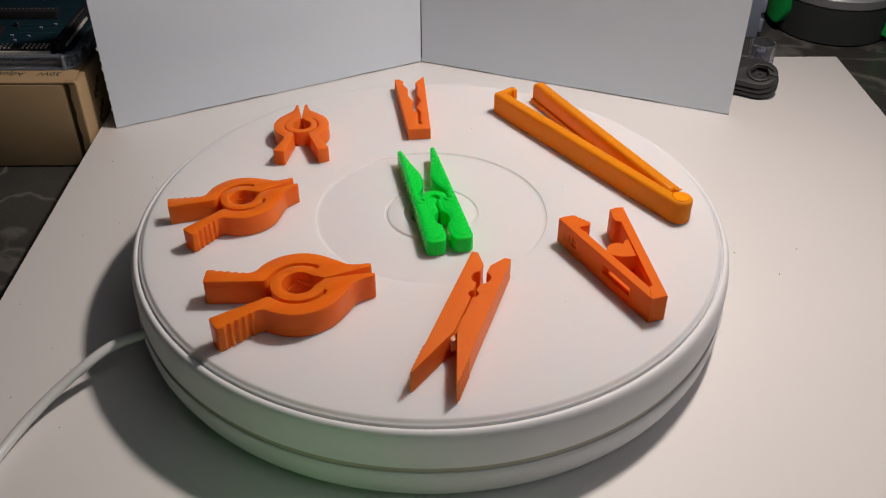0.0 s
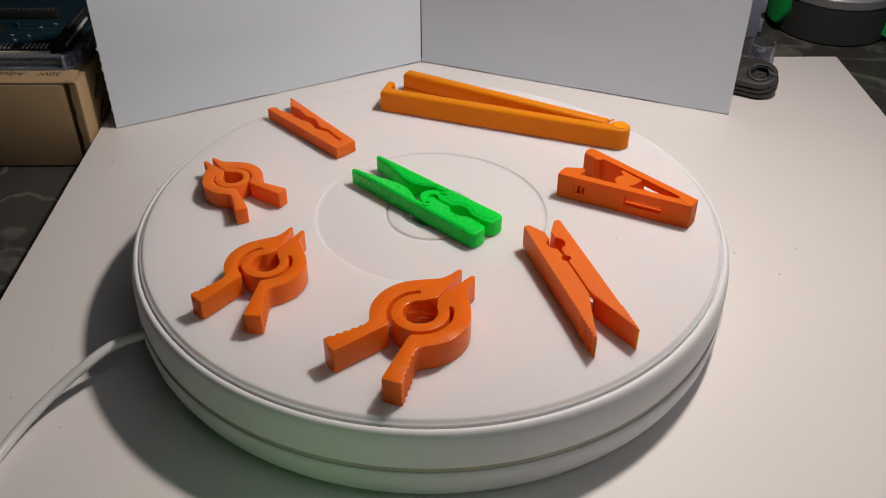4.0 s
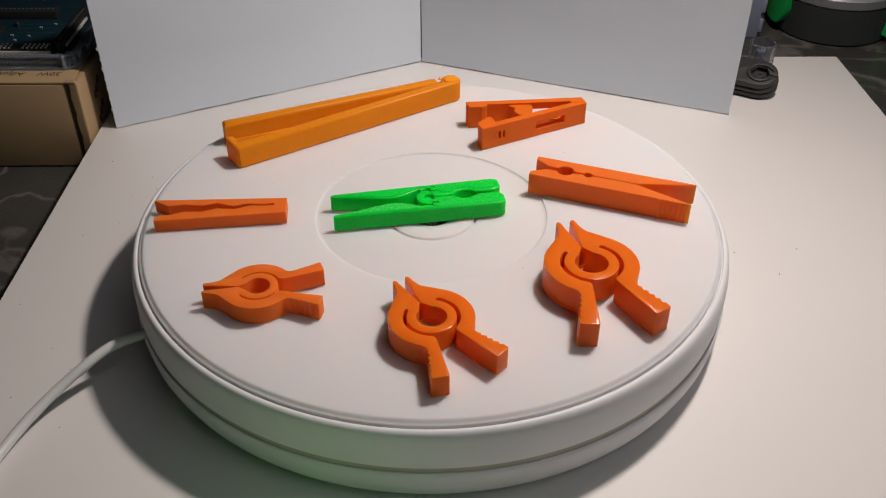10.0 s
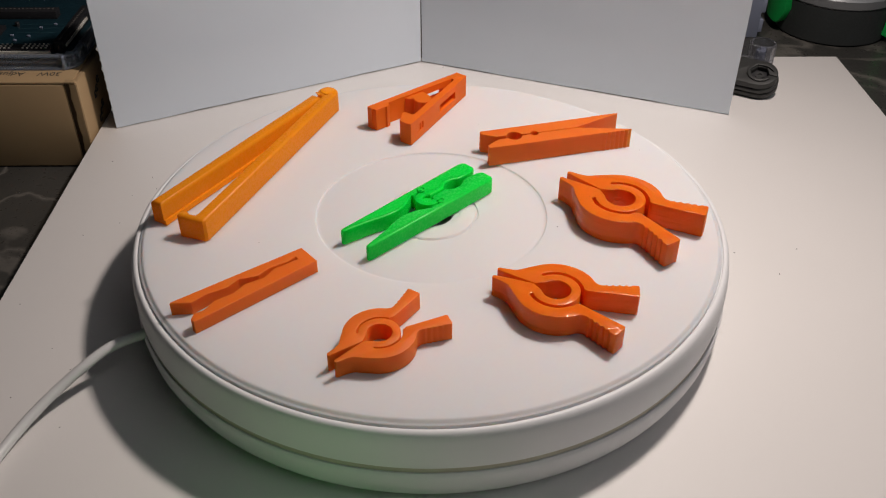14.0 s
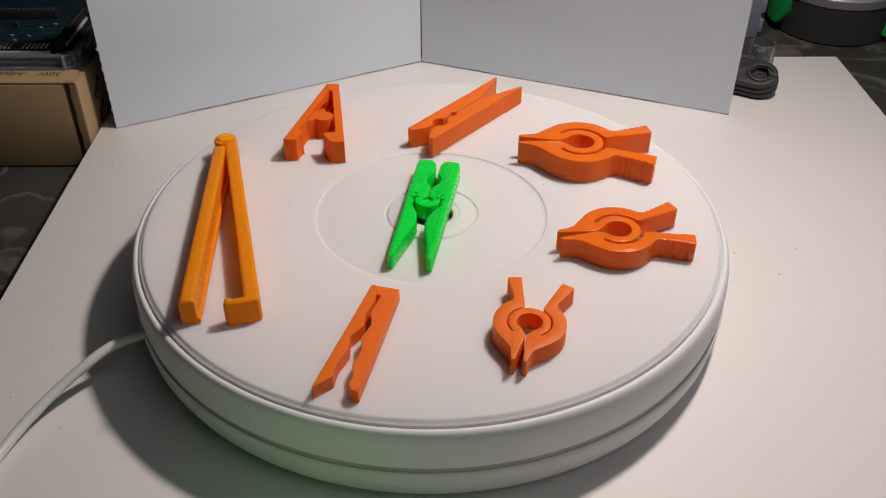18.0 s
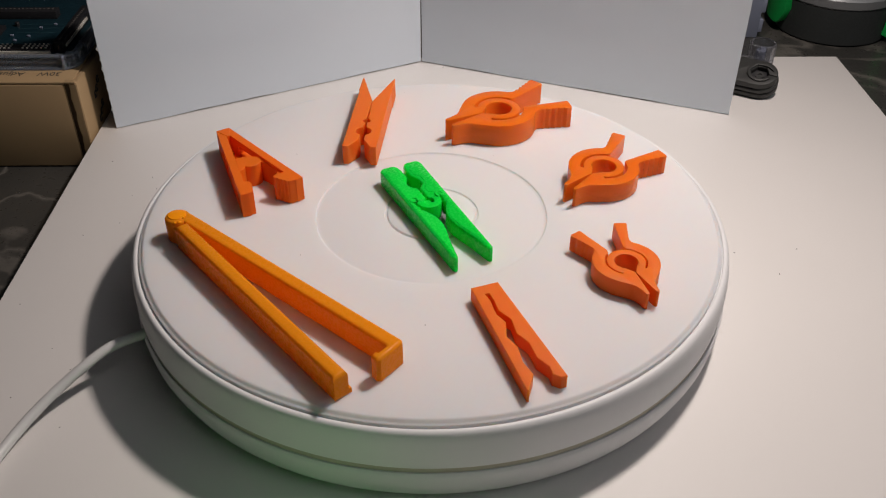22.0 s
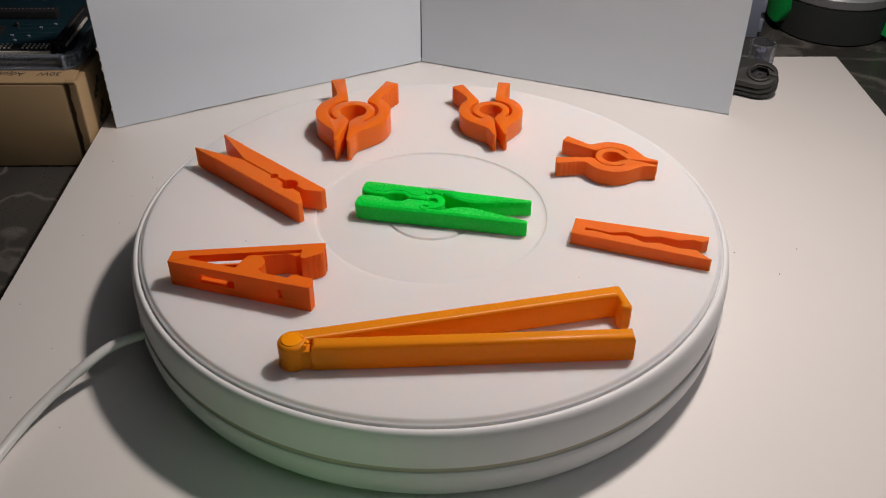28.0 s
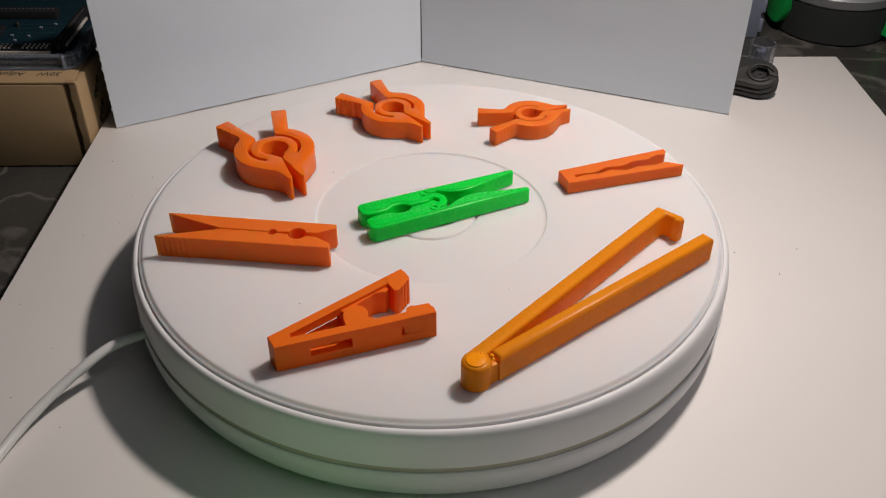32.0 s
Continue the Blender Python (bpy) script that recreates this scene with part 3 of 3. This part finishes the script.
# ---- amber bag clip ----
def bag_clip():
    ob = on_plate("bag_clip", 106.4, -6.3, 115.0, "long amber printed bag clip standing open on its edge", "clip")
    h = 0.0112

    def local(x, y):
        q = Matrix.Rotation(radians(-115.0), 2) @ Vector((x - 106.4, y + 6.3))
        return (q.x, q.y)

    def capsule(p, q, w, w1, r, c):
        """Outline of an arm along p to q, w wide at its round hinge end (radius r about c) and w1 at its far end."""
        c = Vector(c)
        p, q = Vector(local(*p)) - c, Vector(local(*q)) - c
        d = (q - p).normalized()
        n = Vector((-d.y, d.x))
        t = math.degrees(math.atan2(d.y, d.x))
        up, down = [math.degrees(math.asin(max(-0.98, min(0.98, (p.dot(n) + k * w / 2) / r)))) for k in (1, -1)]
        rim = arc(0, 0, r, t + up, t + 360 + down, 28) + [tuple(q - n * w1 / 2), tuple(q + n * w1 / 2)]
        return [(x + c.x, y + c.y) for x, y in rim]

    def bar(p, q, w, u0):
        """Outline of a square-ended bar of width w along p to q, beginning u0 along it."""
        p, q = Vector(local(*p)), Vector(local(*q))
        d = (q - p).normalized()
        n = Vector((-d.y, d.x)) * w / 2
        p = p + d * u0
        return [tuple(p + n), tuple(p - n), tuple(q - n), tuple(q + n)]
    slab("straight_arm", mm(bar((104.4, 0.5), (55.8, 101.5), 5.8, -0.3)), 0, h, AMBER, ob, "straight amber arm with a rounded ridge", bevel=0.0021, foot=0.0005, steps=6)
    blobs(ob, mm(bar((104.4, 0.5), (55.8, 101.5), 5.8, 1.0)), h - 0.0001, 50, (0.00008, 0.00018), AMBER_GLINT, 0.0021, 21)
    blobs(ob, mm(bar((103.4, -8.4), (35.9, 88.3), 5.8, 8.0)), h - 0.0003, 45, (0.00008, 0.00018), AMBER_GLINT, 0.0018, 22)
    slab("inner_lip", mm(bar((101.1, -0.9), (52.9, 100.1), 1.6, 10.0)), 0.0004, 0.0028, AMBER, ob, "low lip along the foot of the straight arm", bevel=0.0004, steps=2)
    slab("knuckle", mm(capsule((104.4, 0.5), (100.1, 9.3), 4.6, 4.6, 4.6, (0, 0.6))), 0.0004, h - 0.0026, AMBER, ob, "rounded knuckle under the hinge", bevel=0.0008, steps=2)
    across = ((2.4, -3.2), (3.4, -2.3), (3.8, 9.0), (2.7, 10.2), (-0.1, 9.7), (-0.9, 7.1), (0.5, 6.7), (0.3, 2.9), (-0.8, 2.6))
    hook = [local(36.25 - 0.577 * u + 0.816 * v, 89.04 + 0.816 * u + 0.577 * v) for u, v in across]
    root = capsule((103.4, -8.4), (35.6, 88.6), 7.0, 5.8, 5.2, (0, 0.7))[:-2]
    slab("hooked_arm", mm(root + hook[::-1]), 0, h - 0.0003, AMBER, ob, "amber arm with a round hinge end and a locking hook", bevel=0.0015, foot=0.0005, steps=5)
    slab("hinge", mm(arc(-0.2, 0.6, 3.7, 0, 340, 18)), h - 0.0006, h + 0.0001, AMBER_THIN, ob, "round hinge cap", bevel=0.0004, steps=3)
    for x, y, r in ((5.3, -1.0, 0.9), (4.6, -2.6, 0.7), (3.1, 1.9, 0.8), (2.6, 2.9, 0.6), (-1.6, 2.6, 0.7), (-2.4, -0.6, 0.6), (0.9, -2.2, 0.6)):
        lump = part("lump", lathe([(0, -r * 0.0006), (r * 0.0008, -r * 0.0003), (r * 0.001, 0), (r * 0.0007, r * 0.0004), (0, r * 0.0006)], 12), AMBER_THIN, ob, "glossy blob of plastic at the hinge", 80)
        lump.location = (x * 0.001, y * 0.001, h - 0.0002)
    return ob


bag_clip()


# ---- power cable ----
def cable():
    path = spline([(-0.1919, -0.204, 0.0022), (-0.1619, -0.124, 0.0023), (-0.1572, -0.105, 0.0028), (-0.1514, -0.0906, 0.005), (-0.1437, -0.0792, 0.0085), (-0.1348, -0.0698, 0.0125), (-0.1266, -0.062, 0.015), (-0.1158, -0.0557, 0.016), (-0.1018, -0.0477, 0.016)], 10)
    ob = part("power_cable", tube(path, 0.0021), CABLE, None, "", 80)
    return tagged(ob, "white power cable running into the turntable base", "cable")


cable()


# ---- cardboard box and circuit board ----
def cardboard_box():
    x0, x1, y0, y1, z1 = -0.345, -0.1935, 0.1273, 0.262, 0.0351
    ob = empty("cardboard_box", pose(0, 0, 0), "brown cardboard carton with printed lettering, on the desk", "box")
    part("carton", box_bm(x0, x1 - 0.0005, y0 + 0.0022, y1, DESK, z1 - 0.0006, 0.0008), KRAFT, ob, "brown carton body")
    part("front_panel", box_bm(x0, x1 - 0.0070, y0, y0 + 0.002, DESK + 0.0008, z1 - 0.001, 0.0006), KRAFT, ob, "plain brown front panel")
    part("side_panel", box_bm(x1 - 0.0022, x1 + 0.0003, y0 + 0.0002, y1, DESK, z1, 0.0005), KRAFT, ob, "brown side panel")
    part("tab", box_bm(x1 - 0.0062, x1 - 0.0004, y0 - 0.0003, y0 + 0.0030, z1 - 0.0004, z1 + 0.0010, 0.0004), KRAFT, ob, "folded corner tab")
    # dark strip stands in for shade between front panel and side flap
    part("gap_shade", box_bm(x1 - 0.0069, x1 - 0.0024, y0 + 0.0012, y0 + 0.0021, DESK, z1 - 0.001), KRAFT_SHADE, ob, "dark strip painted as the shade between panel and flap")
    torn = [(x1 - 0.0040 + 0.0003 * math.sin(k * 1.15) + 0.0002 * math.sin(k * 2.7 + 1), DESK + 0.0005 + (z1 - DESK - 0.0012) * k / 18) for k in range(19)]
    flap = part("torn_flap", prism(bmesh.new(), [(x1 - 0.0002, DESK + 0.0005), (x1 - 0.0002, z1 - 0.0007)] + torn[::-1], 0, 0.0016), KRAFT, ob, "torn wavy edge of the side flap")
    flap.matrix_local = pose(0, y0 + 0.0013, 0, 90, 0, 0)
    part("top_flap", box_bm(x0, x1 - 0.0026, y0 + 0.0004, y0 + 0.06, z1 - 0.0006, z1 + 0.0006, 0.0004), KRAFT, ob, "top flap with black lettering")
    lettering("lettering", "30W    Adjust", 0.0064, pose(-0.2046, 0.1400, z1 + 0.00065, 0, 0, 180), INK, ob)
    for y, z in ((0.1575, 0.0232), (0.1535, 0.0195), (0.1500, 0.0172), (0.1570, 0.0085), (0.1530, 0.0050), (0.1495, 0.0022)):
        ring = part("printed_mark", prism(bmesh.new(), mm(arc(0, 0, 2.3, 20, 345, 14) + arc(0, 0, 1.3, 345, 20, 14)), 0, 0.0001), INK, ob, "black printed shape")
        ring.matrix_local = Matrix.Translation((x1 + 0.00035, y, z)) @ pose(0, 0, 0, 90, 0, 90)
        dash = part("printed_mark", prism(bmesh.new(), mm([(-2.6, -1.6), (-2.0, -2.2), (0.6, 0.4), (0.0, 1.0)]), 0, 0.0001), INK, ob, "black printed shape")
        dash.matrix_local = Matrix.Translation((x1 + 0.00036, y, z)) @ pose(0, 0, 0, 90, 0, 90)
    return ob


def circuit_board():
    z = 0.0359
    ob = empty("circuit_board", pose(-0.1980, 0.1433, z), "teal circuit board in a clear plastic tray on the carton", "electronics")
    tray = [(-0.13, 0.0), (-0.008, 0.0)] + [(p[0] - 0.008, p[1] + 0.008) for p in arc(0, 0, 0.008, -80, 0, 6)] + [(0.0, 0.012), (0.0, 0.10), (-0.13, 0.10)]
    slab("tray", tray, 0, 0.003, CLEAR, ob, "clear plastic tray", bevel=0.0008, steps=2)
    wall = [(-0.13, 0.0), (-0.008, 0.0)] + [(p[0] - 0.008, p[1] + 0.008) for p in arc(0, 0, 0.008, -80, 0, 6)] + [(0.0, 0.10), (-0.002, 0.10), (-0.002, 0.008)]
    wall += [(p[0] - 0.008, p[1] + 0.008) for p in arc(0, 0, 0.006, 0, -80, 6)] + [(-0.13, 0.002)]
    slab("tray_wall", wall, 0.003, 0.0085, CLEAR, ob, "clear raised tray wall", bevel=0.0006, steps=2)
    def skirt(g):
        return [(-0.13, -g), (-0.008, -g)] + [(p[0] - 0.008, p[1] + 0.008) for p in arc(0, 0, 0.008 + g, -80, 0, 8)] + [(g, 0.10), (g - 0.0012, 0.10), (g - 0.0012, 0.008)] + [(p[0] - 0.008, p[1] + 0.008) for p in arc(0, 0, 0.0068 + g, 0, -80, 8)] + [(-0.13, 0.0012 - g)]
    slab("tray_lip", skirt(0.0010), 0.0070, 0.0082, CLEAR, ob, "clear outer lip of the tray", bevel=0.0004, foot=0.0003, steps=2)
    slab("tray_foot", skirt(0.0013), 0.0, 0.0013, CLEAR, ob, "clear foot of the tray", bevel=0.0004, steps=2)
    # round posts are added so the tray corner shows bright streaks
    for x, y in ((-0.0060, -0.0004), (-0.0015, 0.0030), (0.0004, 0.0085), (0.0004, 0.0195)):
        post = part("highlight_post", lathe([(0, 0.0002), (0.0011, 0.0002), (0.0011, 0.0082), (0.0007, 0.0088), (0, 0.0090)], 16), CLEAR, ob, "glossy round post added to catch corner highlights")
        post.location = (x, y, 0)
    # upright ribs, also added for the highlights near that corner
    for x, y in ((-0.0085, 0.0010), (-0.0035, 0.0035), (-0.0010, 0.0180)):
        part("highlight_rib", box_bm(x - 0.0016, x + 0.0010, y - 0.0008, y + 0.0016, 0.0005, 0.0088, 0.0005), CLEAR, ob, "glossy upright rib added to catch highlights")
    part("board", box_bm(-0.125, -0.004, 0.004, 0.095, 0.0045, 0.0061, 0.0003), PCB, ob, "teal circuit board")
    part("header_strip", box_bm(-0.12, -0.0140, 0.0058, 0.0118, 0.0061, 0.0098, 0.0003), BLACK, ob, "black pin header")
    part("label_strip", box_bm(-0.12, -0.0140, 0.0040, 0.0056, 0.0061, 0.0085), PIN, ob, "pale printed strip")
    part("header_strip", box_bm(-0.0126, -0.0072, 0.0085, 0.062, 0.0061, 0.0125, 0.0003), BLACK, ob, "black pin header")
    part("header_strip", box_bm(-0.12, -0.027, 0.056, 0.063, 0.0061, 0.0110, 0.0003), BLACK, ob, "black pin header")
    pin = None
    first = (0, 0)
    for y in (0.0064, 0.0088, 0.0112):
        for k in range(24):
            if k in (6, 7, 13):
                continue
            x = -0.0165 - 0.00254 * k
            if pin is None:
                pin = part("pin", box_bm(x - 0.0005, x + 0.0005, y - 0.0004, y + 0.0004, 0.0097, 0.0103), PIN, ob)
                first = (x, y)
            else:
                p = pin.copy()
                scene.collection.objects.link(p)
                p.location = (x - first[0], y - first[1], 0)
    socket = part("socket", box_bm(-0.0104, -0.0094, 0.0115, 0.0127, 0.0124, 0.0128), CONTACT, ob)
    for k in range(1, 18):
        p = socket.copy()
        scene.collection.objects.link(p)
        p.location = (0, 0.00254 * k, 0)
    for k in range(20):
        p = socket.copy()
        scene.collection.objects.link(p)
        p.location = (-0.0200 - 0.00254 * k, 0.0480, -0.0015)
    part("chip", box_bm(-0.080, -0.052, 0.026, 0.042, 0.0061, 0.0085, 0.0003), BLACK, ob, "black chip")
    for x, y in ((-0.042, 0.024), (-0.046, 0.031), (-0.036, 0.030), (-0.033, 0.042), (-0.026, 0.047)):
        part("small_component", box_bm(x, x + 0.0018, y, y + 0.001, 0.0061, 0.0071, 0.0002), BLUEGREY, ob)
    part("capacitor", lathe([(0, 0.0061), (0.0013, 0.0061), (0.0013, 0.0082), (0.0011, 0.0085), (0, 0.0085)], 16), BLACK, ob).location = (-0.047, 0.046, 0)
    for k in range(3):
        part("silk_line", box_bm(-0.045, -0.022 + 0.003 * k, 0.0365 + 0.006 * k, 0.0368 + 0.006 * k, 0.0061, 0.0062), SILK, ob, "dim printed line")
    part("edge_rail", box_bm(-0.0071, -0.0064, 0.0115, 0.050, 0.0085, 0.0100), PIN, ob, "pale metal rail")
    return ob


cardboard_box()
circuit_board()


# ---- things beside the screen ----
def hinge_mount():
    ob = empty("hinge_mount", pose(0.2030, 0.1835, 0.0039, 0, 0, -31) @ pose(0, 0, 0, 20), "charcoal plastic hinged mount with a hex socket, lying on the board", "mount")

    def paddle(r):
        return arc(0, 0, r, -90, 90, 16) + [(-0.026, r), (-0.026, -r)]
    for z0, z1, r in ((0.0, 0.0038, 0.0112), (0.0044, 0.0074, 0.0114)):
        slab("prong", paddle(r), z0, z1, CHARCOAL, ob, bevel=0.0011, foot=0.0006, steps=3)
    bored = arc(0, 0, 0.0106, 1, 90, 9) + [(-0.026, 0.0106), (-0.026, -0.0106)] + arc(0, 0, 0.0106, -90, -1, 9)
    slab("prong", bored + arc(0, 0, 0.0056, 358, 2, 6), 0.0080, 0.0116, CHARCOAL, ob, "upper prong with a hexagonal hole", bevel=0.0007, steps=3)
    slab("hex_socket", arc(0, 0, 0.0079, 20, 330, 20) + arc(0, 0, 0.0061, 300, 60, 4), 0.0114, 0.0128, CHARCOAL, ob, "raised broken ring round the hexagonal hole", bevel=0.0005, steps=2)
    part("barrel", lathe([(0, 0.0), (0.0062, 0.0), (0.0062, 0.0084), (0, 0.0084)], 24), BLACK, ob)
    part("bolt", lathe([(0, 0.0084), (0.0026, 0.0084), (0.0026, 0.0096), (0.0012, 0.0096), (0.0012, 0.0090), (0, 0.0090)], 16), CHARCOAL, ob, "sunken bolt end")
    return ob


def clear_knob():
    ob = empty("clear_tube", pose(0.2115, 0.2125, 0.0), "smoked clear plastic tube on a clear square foot, behind the mount", "tube")
    bm = bmesh.new()
    n = 48
    rings = []
    for r, z in ((0.0082, 0.0), (0.0082, 0.0195), (0.0076, 0.0203), (0.0068, 0.0203), (0.0066, 0.001)):
        rings.append([bm.verts.new((q * math.cos(2 * math.pi * k / n), q * math.sin(2 * math.pi * k / n), z)) for k in range(n) for q in (r + 0.00035 * (k % 4 == 0),)])
    for lo, hi in zip(rings, rings[1:]):
        for k in range(n):
            bm.faces.new((lo[k], lo[(k + 1) % n], hi[(k + 1) % n], hi[k]))
    bm.faces.new(rings[0])
    bm.faces.new(rings[-1])
    part("shell", bm, SMOKED, ob, "ribbed clear shell")
    part("foot", box_bm(-0.0200, 0.0060, -0.0095, 0.0, 0.0, 0.0022, 0.0005), SMOKED, ob, "clear square foot")
    part("side_wall", box_bm(-0.0200, -0.0080, -0.0090, -0.0070, 0.0022, 0.0150, 0.0005), SMOKED, ob, "clear upright wall")
    part("core", lathe([(0, 0.001), (0.003, 0.001), (0.003, 0.015), (0, 0.016)], 20), BLUEGREY, ob)
    return ob


def bracket():
    ob = empty("bracket", pose(0.2460, 0.3100, DESK), "blue-grey plastic bracket standing on the desk", "bracket")
    part("post", box_bm(-0.018, -0.0040, -0.004, 0.008, 0, 0.055, 0.001), BLUEGREY, ob)
    for z in (0.004, 0.019, 0.034):
        part("tooth", box_bm(-0.0045, -0.0012, -0.0035, 0.0075, z, z + 0.010, 0.0008), BLUEGREY, ob)
    return ob


def drum():
    ob = empty("round_tub", pose(0.3033, 0.3291, DESK), "low black round tub with a silver lid", "tub")
    part("tub", lathe([(0, 0), (0.0395, 0), (0.041, 0.0015), (0.041, 0.027), (0.0, 0.027)], 96), MATT_BLACK, ob)
    part("lid", lathe([(0, 0.027), (0.0405, 0.027), (0.0418, 0.0285), (0.0418, 0.034), (0.0405, 0.0355), (0.036, 0.0362), (0, 0.0362)], 96), SILVER, ob, "silver lid")
    return ob


def green_grip(a0, a1, z0, label):
    """A curved piece hooked over the tub's rim, from a0 to a1 degrees round it."""
    bm = bmesh.new()
    n = 12
    cols = []
    for k in range(n + 1):
        a = radians(a0 + (a1 - a0) * k / n)
        e = abs(2 * k / n - 1)
        low = z0 + 0.014 * (0.9 * e ** 4 if a0 < 270 and k > n / 2 else 0.12 * e ** 4)
        cols.append([bm.verts.new((r * math.cos(a), r * math.sin(a), z)) for r, z in ((0.0409, low + 0.001), (0.0455, low), (0.0468, low + 0.001), (0.0468, 0.039), (0.0430, 0.041), (0.0370, 0.041), (0.0370, 0.0361), (0.0430, 0.0361), (0.0430, 0.034))])
    for p, q in zip(cols, cols[1:]):
        for i in range(9):
            bm.faces.new((p[i], q[i], q[(i + 1) % 9], p[(i + 1) % 9]))
    bm.faces.new(cols[0])
    bm.faces.new(list(reversed(cols[-1])))
    ob = part("green_grip", bm, LEAFGREEN)
    ob.matrix_world = pose(0.3033, 0.3291, DESK)
    return tagged(ob, label, "plastic grip")


hinge_mount()
clear_knob()
bracket()
drum()
green_grip(166, 203, 0.006, "bright green plastic grip hooked over the tub rim")
green_grip(311, 335, 0.003, "bright green plastic grip hooked over the tub rim")


# ---- dust ----
def dust(name, spots, z, size, parent=None):
    bm = bmesh.new()
    for k, (x, y) in enumerate(spots):
        a, l = 2.4 * k, size * (0.7 + 0.25 * (k % 4))
        dx, dy = l * math.cos(a), l * math.sin(a)
        prism(bm, [(x - dx, y - dy), (x - dy * 0.4, y + dx * 0.4), (x + dx, y + dy), (x + dy * 0.4, y - dx * 0.4)], z, z + 0.00025)
    return tagged(part(name, bm, SPECK, parent, "tiny dark dust specks", 0), kind="stuff")


rng = random.Random(4)
spots = [(-0.1548, 0.0691), (-0.136, 0.062), (-0.131, 0.063), (-0.129, 0.055), (0.008, 0.219), (0.1441, 0.0172), (0.1748, 0.0199), (0.1607, 0.0008)]
spots += [(rng.uniform(-0.185, -0.135), rng.uniform(-0.11, 0.12)) for k in range(14)] + [(rng.uniform(0.14, 0.22), rng.uniform(-0.13, -0.03)) for k in range(5)]
tagged(dust("dust", spots, 0.0, 0.0003), "tiny dark dust specks on the white board", "dust", "", "stuff")
dust("dust_specks", [(0.1 * math.cos(a) * f, 0.1 * math.sin(a) * f) for a, f in ((0.3, 0.62), (-0.72, 1.02), (2.2, 0.9), (3.9, 0.55), (4.6, 1.12), (1.3, 0.75), (5.4, 0.8))], TOP - 0.0001, 0.00018, ROTOR)


# ---- the turning ----
def motions():
    steps = [k * 0.5 for k in range(65)]
    walk(ROTOR, [(t, pose(0, 0, 0, 0, 0, RATE * t)) for t in steps])
    for ob, home in MOVING:
        walk(ob, [(t, pose(0, 0, 0, 0, 0, RATE * t) @ home) for t in steps])


motions()
